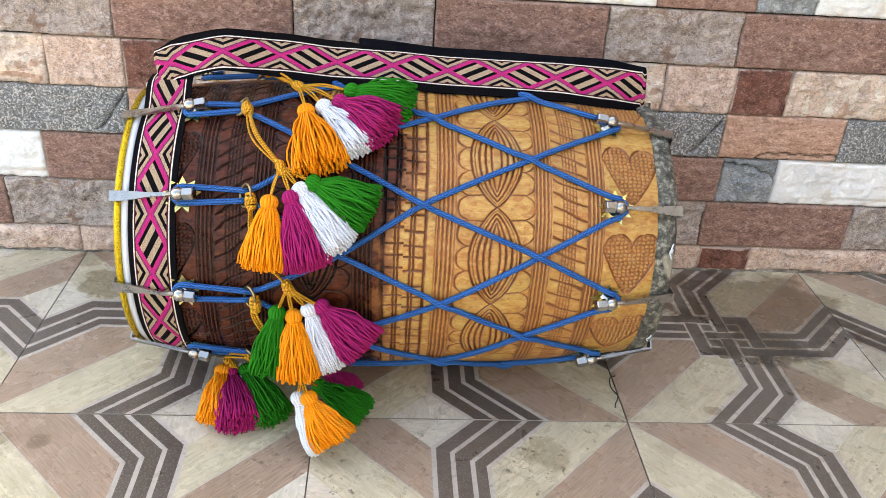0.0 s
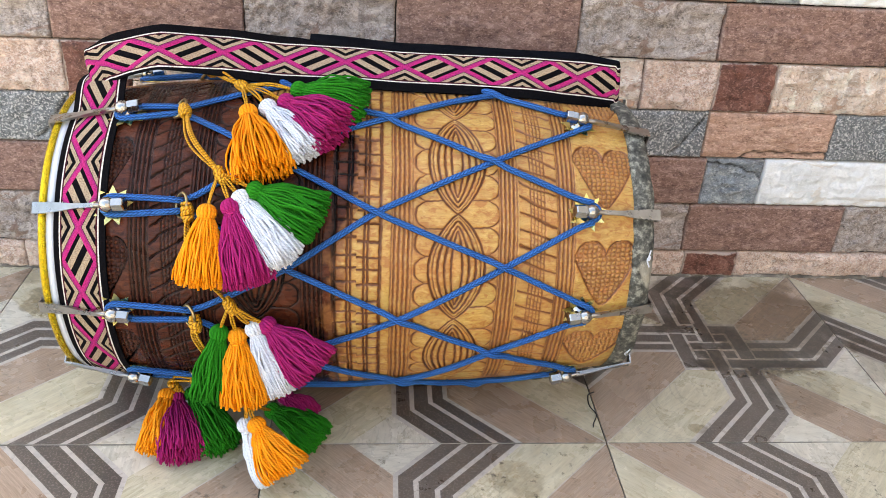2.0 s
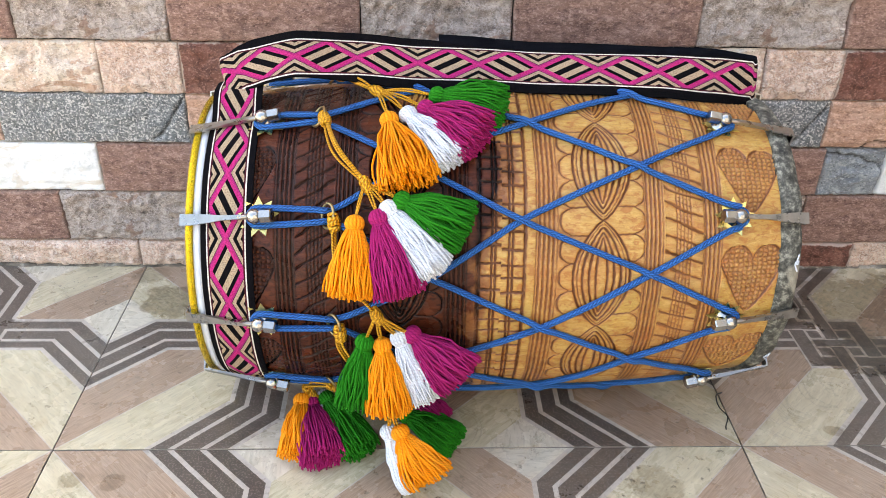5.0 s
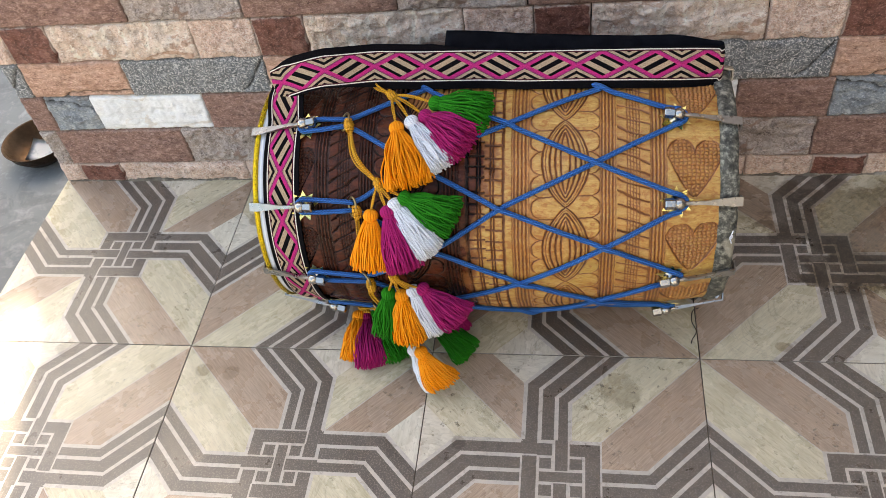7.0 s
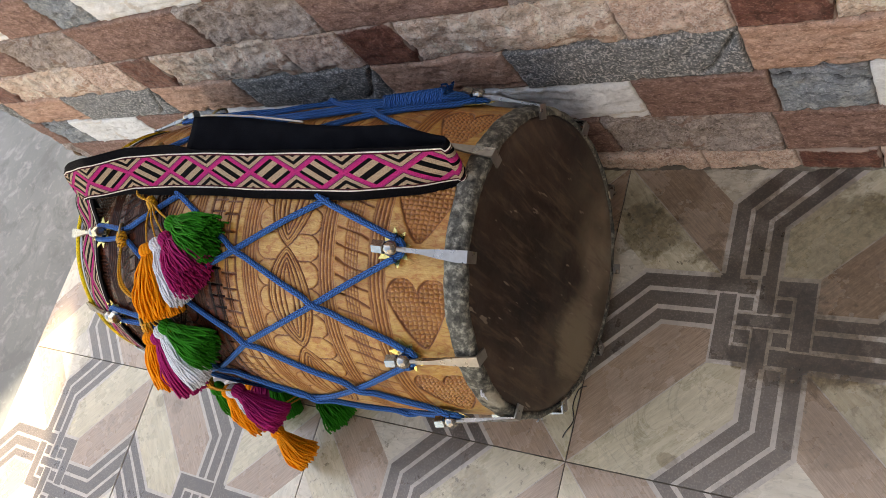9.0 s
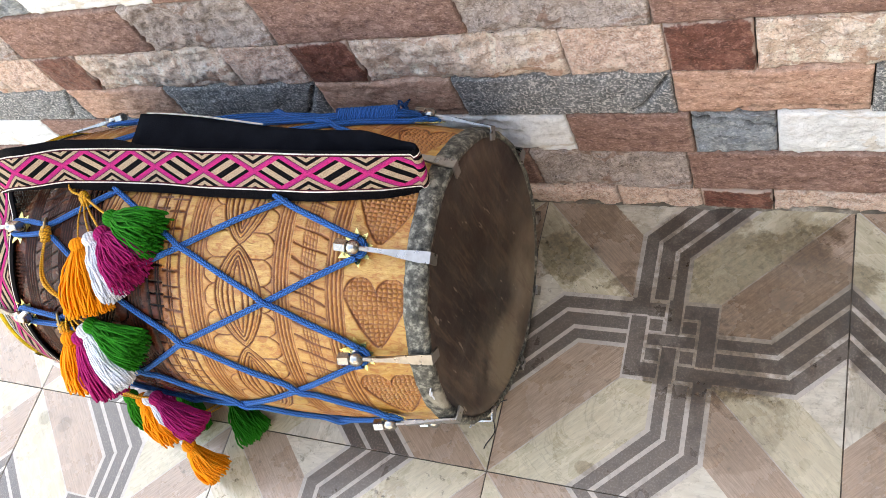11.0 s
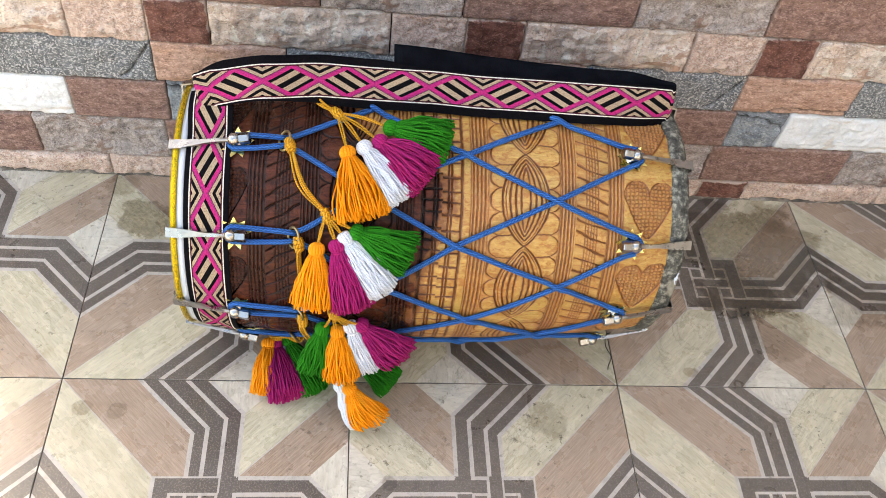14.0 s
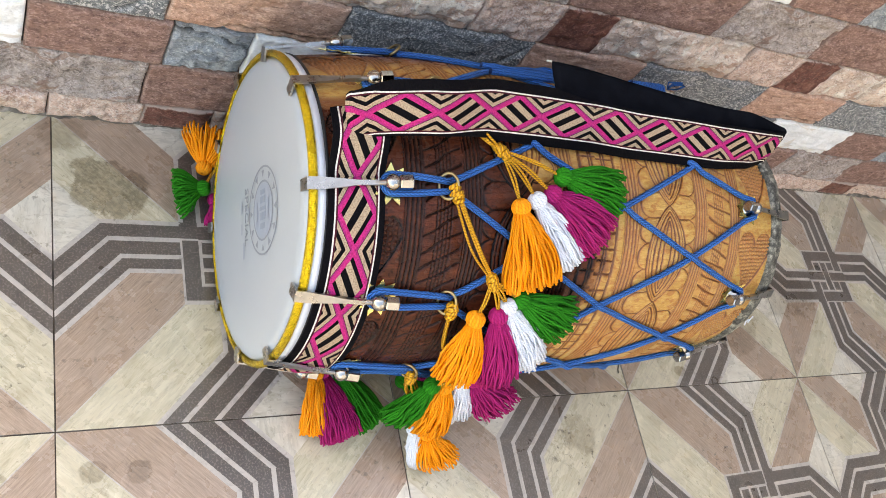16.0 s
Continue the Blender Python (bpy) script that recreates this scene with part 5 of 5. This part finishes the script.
def tassel(colour, head, tip, spread, parent, seed, flat=0.7, strands=150):
    """Bound head with a skirt of yarn ends."""
    rr = random.Random(seed)
    head, tip = Vector(head), Vector(tip)
    spread *= 1.18
    d = (tip - head).normalized()
    length = (tip - head).length
    c = axis(min(max(head.x, XL), XR))
    nrm = Vector((0, head.y - c.y, head.z - c.z)).normalized()
    if head.z < 0.06:
        nrm = Vector((0, 0, 1))
    nrm = (nrm - d * nrm.dot(d)).normalized()
    side = d.cross(nrm)
    skirt = bmesh.new()
    yarn = 0.00128
    if colour == "purple":
        strands, yarn = 250, 0.00105
    for s in range(strands):
        a, q = s * 2.39996 + rr.uniform(-0.1, 0.1), math.sqrt((s + 0.5) / strands)
        end_l = length * rr.uniform(0.90, 1.0) * (1.02 - 0.05 * q)
        off = side * math.cos(a) * q + nrm * math.sin(a) * q * flat
        pts = []
        bend, bend2, ph = rr.gauss(0, 0.0021), rr.gauss(0, 0.0014), rr.uniform(0, 6)
        for k in range(8):
            f = k / 7
            w = 0.0062 + (spread - 0.0062) * (1 - (1 - f) ** 1.7)
            p = head + d * (0.004 + (end_l - 0.004) * f) + off * w + side * bend * math.sin(f * 6.5 + ph) * min(1, 3 * f) + nrm * bend2 * math.sin(f * 8 + ph) + nrm * 0.004 * math.sin(f * math.pi)
            pts.append(clear(p, 0.0018))
        tube(pts, yarn, 4, False, skirt)
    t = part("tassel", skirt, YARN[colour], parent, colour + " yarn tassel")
    knob = bmesh.new()
    turns = 15
    for k in range(turns):  # meridians of yarn over the knob
        pts = []
        a = 2 * math.pi * k / turns
        for j in range(9):
            b = math.pi * j / 8
            r = 0.0074 * math.sin(b) + 0.0010
            pts.append(head - d * (0.0072 * math.cos(b) - 0.001) + (side * math.cos(a) + nrm * math.sin(a)) * r)
        tube(pts, 0.0019, 6, False, knob)
    part("tassel_head", knob, YARN[colour], t, "bound yarn head")
    wrap = bmesh.new()
    tube([head + d * 0.0085 + (side * math.cos(2 * math.pi * k / 16) + nrm * math.sin(2 * math.pi * k / 16)) * 0.0066 for k in range(16)], 0.0014, 6, True, wrap)
    part("tassel_binding", wrap, YARN[colour], t)
    return t


def curve_pts(points, n=10):
    """A smooth line through the points."""
    P = [Vector(p) for p in points]
    P = [P[0] * 2 - P[1]] + P + [P[-1] * 2 - P[-2]]
    out = []
    for i in range(1, len(P) - 2):
        for k in range(n):
            t = k / n
            a, b, c, e = P[i - 1], P[i], P[i + 1], P[i + 2]
            out.append(0.5 * (2 * b + (c - a) * t + (2 * a - 5 * b + 4 * c - e) * t * t + (3 * b - a - 3 * c + e) * t**3))
    out.append(P[-2])
    return out


def bunch(label, ring_deg, route, knot, tassels, seed):
    """Four tassels on a gold cord that is tied to one of the lacing's rings."""
    ob = thing("tassel_bunch", label, "tassel", tuple(knot), "tassel bunches on the drum")
    rr = random.Random(seed)
    knot = Vector(knot)
    start = on_drum(ring_x(round((ring_deg - FIRST) / STEP)) + 0.006, ring_deg - 1.5, 0.009)
    nrm = Vector((0, knot.y - axis(knot.x).y, knot.z - axis(knot.x).z)).normalized()
    for k in range(4):
        o = Vector((rr.uniform(-1, 1), 0, rr.uniform(-1, 1))) * 0.0035
        mids = [clear(Vector(p) + o + nrm * 0.002 * k, 0.003) for p in route]
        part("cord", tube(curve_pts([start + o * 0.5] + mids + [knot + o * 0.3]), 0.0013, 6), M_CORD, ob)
    fan = sum((Vector(h) for _, h, _, _ in tassels), Vector()) / len(tassels)
    for at, size, way in ((start, 0.0056, Vector(route[0]) - start), (knot, 0.0050, fan - knot)):
        bm = bmesh.new()
        for k in range(7):
            ax = (way.normalized() + Vector((rr.uniform(-0.3, 0.3), rr.uniform(-0.3, 0.3), rr.uniform(-0.3, 0.3)))).normalized()
            u = ax.orthogonal().normalized()
            w = ax.cross(u)
            c0 = at + way.normalized() * 0.0026 * (k - 2)
            tube([c0 + (u * math.cos(2 * math.pi * j / 14) + w * math.sin(2 * math.pi * j / 14)) * size * (1 - 0.10 * abs(k - 3)) for j in range(14)], 0.0019, 6, True, bm)
        part("cord_knot", bm, M_CORD, ob)
    for i, (colour, head, tip, spread) in enumerate(tassels):
        head = clear(Vector(head), 0.011)
        mid = clear(knot.lerp(head, 0.5) + nrm * 0.004, 0.005)
        for o in (-0.0012, 0.0012):
            part("cord", tube(curve_pts([knot, mid + Vector((o, 0, o)), head]), 0.0011, 6), M_CORD, ob)
        tassel(colour, head, tip, spread, ob, seed * 10 + i)
    return ob


bunch("orange, white, purple and green tassels hanging below the strap", FIRST + 3 * STEP, [(-0.05, 0.165, 0.376)], (-0.029, 0.155, 0.373),
      [("green", (0.035, 0.126, 0.379), (0.110, 0.110, 0.372), 0.024), ("purple", (0.023, 0.110, 0.371), (0.085, 0.069, 0.355), 0.028), ("white", (0.005, 0.104, 0.367), (0.054, 0.046, 0.338), 0.016), ("orange", (-0.014, 0.097, 0.364), (0.009, 0.026, 0.322), 0.028)], 1)
bunch("orange, purple, white and green tassels hanging over dark wood", FIRST + 2 * STEP, [(-0.066, 0.060, 0.345)], (-0.037, 0.038, 0.321),
      [("green", (-0.001, 0.021, 0.310), (0.068, 0.004, 0.285), 0.024), ("white", (-0.014, 0.016, 0.304), (0.036, -0.030, 0.254), 0.017), ("purple", (-0.023, 0.009, 0.298), (0.001, -0.040, 0.234), 0.022), ("orange", (-0.046, 0.008, 0.292), (-0.050, -0.036, 0.229), 0.022)], 2)
bunch("green, orange, white and purple tassels hanging before the drum", FIRST + STEP, [(-0.060, -0.004, 0.245)], (-0.026, -0.022, 0.204),
      [("purple", (0.010, -0.020, 0.178), (0.064, -0.040, 0.134), 0.026), ("white", (-0.003, -0.021, 0.175), (0.027, -0.042, 0.104), 0.013), ("orange", (-0.020, -0.022, 0.166), (-0.012, -0.052, 0.094), 0.021), ("green", (-0.038, -0.022, 0.170), (-0.051, -0.036, 0.092), 0.019)], 3)
bunch("white, orange, green and purple tassels hanging down to the tiles", FIRST, [(-0.062, -0.016, 0.160), (-0.035, -0.022, 0.120)], (-0.012, -0.036, 0.098),
      [("purple", (0.016, 0.050, 0.030), (0.046, 0.022, 0.018), 0.018), ("green", (0.003, 0.028, 0.026), (0.062, -0.014, 0.018), 0.021), ("white", (-0.014, -0.044, 0.068), (0.008, -0.078, 0.010), 0.008), ("orange", (-0.002, -0.052, 0.074), (0.031, -0.074, 0.026), 0.027)], 4)
bunch("orange, purple and green tassels lying on tiles below the drum", FIRST - STEP, [(-0.105, 0.036, 0.070)], (-0.110, 0.046, 0.048),
      [("white", (-0.092, 0.052, 0.034), (-0.086, 0.026, 0.016), 0.007), ("green", (-0.090, 0.046, 0.036), (-0.042, -0.026, 0.016), 0.021), ("orange", (-0.117, 0.038, 0.040), (-0.120, -0.032, 0.016), 0.015), ("purple", (-0.107, 0.040, 0.034), (-0.083, -0.040, 0.016), 0.024)], 5)
bunch("orange, green and purple tassels on tiles beside the white drumhead", FIRST + 5 * STEP, [(-0.14, 0.372, 0.12)], (-0.205, 0.318, 0.046),
      [("purple", (-0.212, 0.275, 0.026), (-0.205, 0.246, 0.014), 0.016), ("green", (-0.228, 0.284, 0.036), (-0.258, 0.284, 0.018), 0.028), ("orange", (-0.226, 0.312, 0.036), (-0.208, 0.362, 0.036), 0.034)], 6)


# ---------------------------------------------------------------- steel bowl beyond the wall's end
def bowl_thing():
    ob = thing("steel_bowl", "tarnished steel bowl on the concrete beside the wall", "bowl", (-0.895, 0.497, -0.02))
    bm = bmesh.new()
    prof = [(0.0, 0.003), (0.035, 0.003), (0.058, 0.012), (0.074, 0.030), (0.080, 0.050), (0.083, 0.052), (0.083, 0.0505), (0.079, 0.046), (0.072, 0.029), (0.056, 0.0095), (0.034, 0.0), (0.0, 0.0)]
    rows = [[bm.verts.new((-0.895 + 0.9 * max(r, 1e-4) * math.cos(2 * math.pi * k / 48), 0.497 + 0.9 * max(r, 1e-4) * math.sin(2 * math.pi * k / 48), -0.02 + 0.9 * z)) for k in range(48)] for r, z in prof]
    for A, B in zip(rows, rows[1:]):
        for k in range(48):
            bm.faces.new((A[k], A[(k + 1) % 48], B[(k + 1) % 48], B[k]))
    bmesh.ops.remove_doubles(bm, verts=bm.verts, dist=0.0002)
    bmesh.ops.recalc_face_normals(bm, faces=bm.faces)
    part("bowl", bm, metal_material("tarnished_steel", (0.075, 0.044, 0.026), 0.52), ob, "brownish tarnished steel")


bowl_thing()
paper = thing("paper_slip", "white printed paper slip lying inside the steel bowl", "paper", (-0.895, 0.49, -0.005))
bm = bmesh.new()
g = [[bm.verts.new((-0.925 + 0.068 * i / 6, 0.465 + 0.055 * j / 4, -0.011 + 0.016 * abs(i / 6 - 0.4) + 0.020 * (j / 4) ** 2 * 0.6)) for i in range(7)] for j in range(5)]
for j in range(4):
    for i in range(6):
        bm.faces.new((g[j][i], g[j][i + 1], g[j + 1][i + 1], g[j + 1][i]))
bmesh.ops.solidify(bm, geom=bm.faces[:], thickness=0.0006)
n_ = Nodes("printed_paper", 0.7)
n_.colour(n_.mix(n_.ramp(n_.noise(n_.coord("Object"), 45, 3), (0.5, 0.0), (0.6, 0.5)), (0.74, 0.74, 0.73), (0.34, 0.40, 0.42)))
part("sheet", bm, n_.mat, paper)

# ---------------------------------------------------------------- a loose dark thread on the tiles
thread = part("loose_thread", tube(curve_pts([(0.402, 0.094, 0.0012), (0.393, 0.088, 0.0012), (0.390, 0.068, 0.0012), (0.395, 0.050, 0.0012), (0.388, 0.034, 0.0012), (0.386, 0.027, 0.0012)]), 0.0007, 5), M_BLACK)
tagged(thread, "dark curly thread lying along a tile joint", "thread")

# torn white fibres caught on the hide hoop
for deg, x in ((21.0, 0.411), (-22.0, 0.409)):
    p = on_drum(x, deg, 0.0072)
    q = [p + tangent(deg) * 0.004 * math.sin(k * 1.7 + deg) + Vector((0.0016 * math.cos(k * 2.3), 0, 0)) - tangent(deg) * 0.0022 * k + outward(deg) * (0.0008 + 0.0012 * math.sin(k * 1.1)) for k in range(6)]
    part("torn_fibre", tube(curve_pts(q, 4), 0.0009, 5), YARN["white"], drum, "loose white fibre")
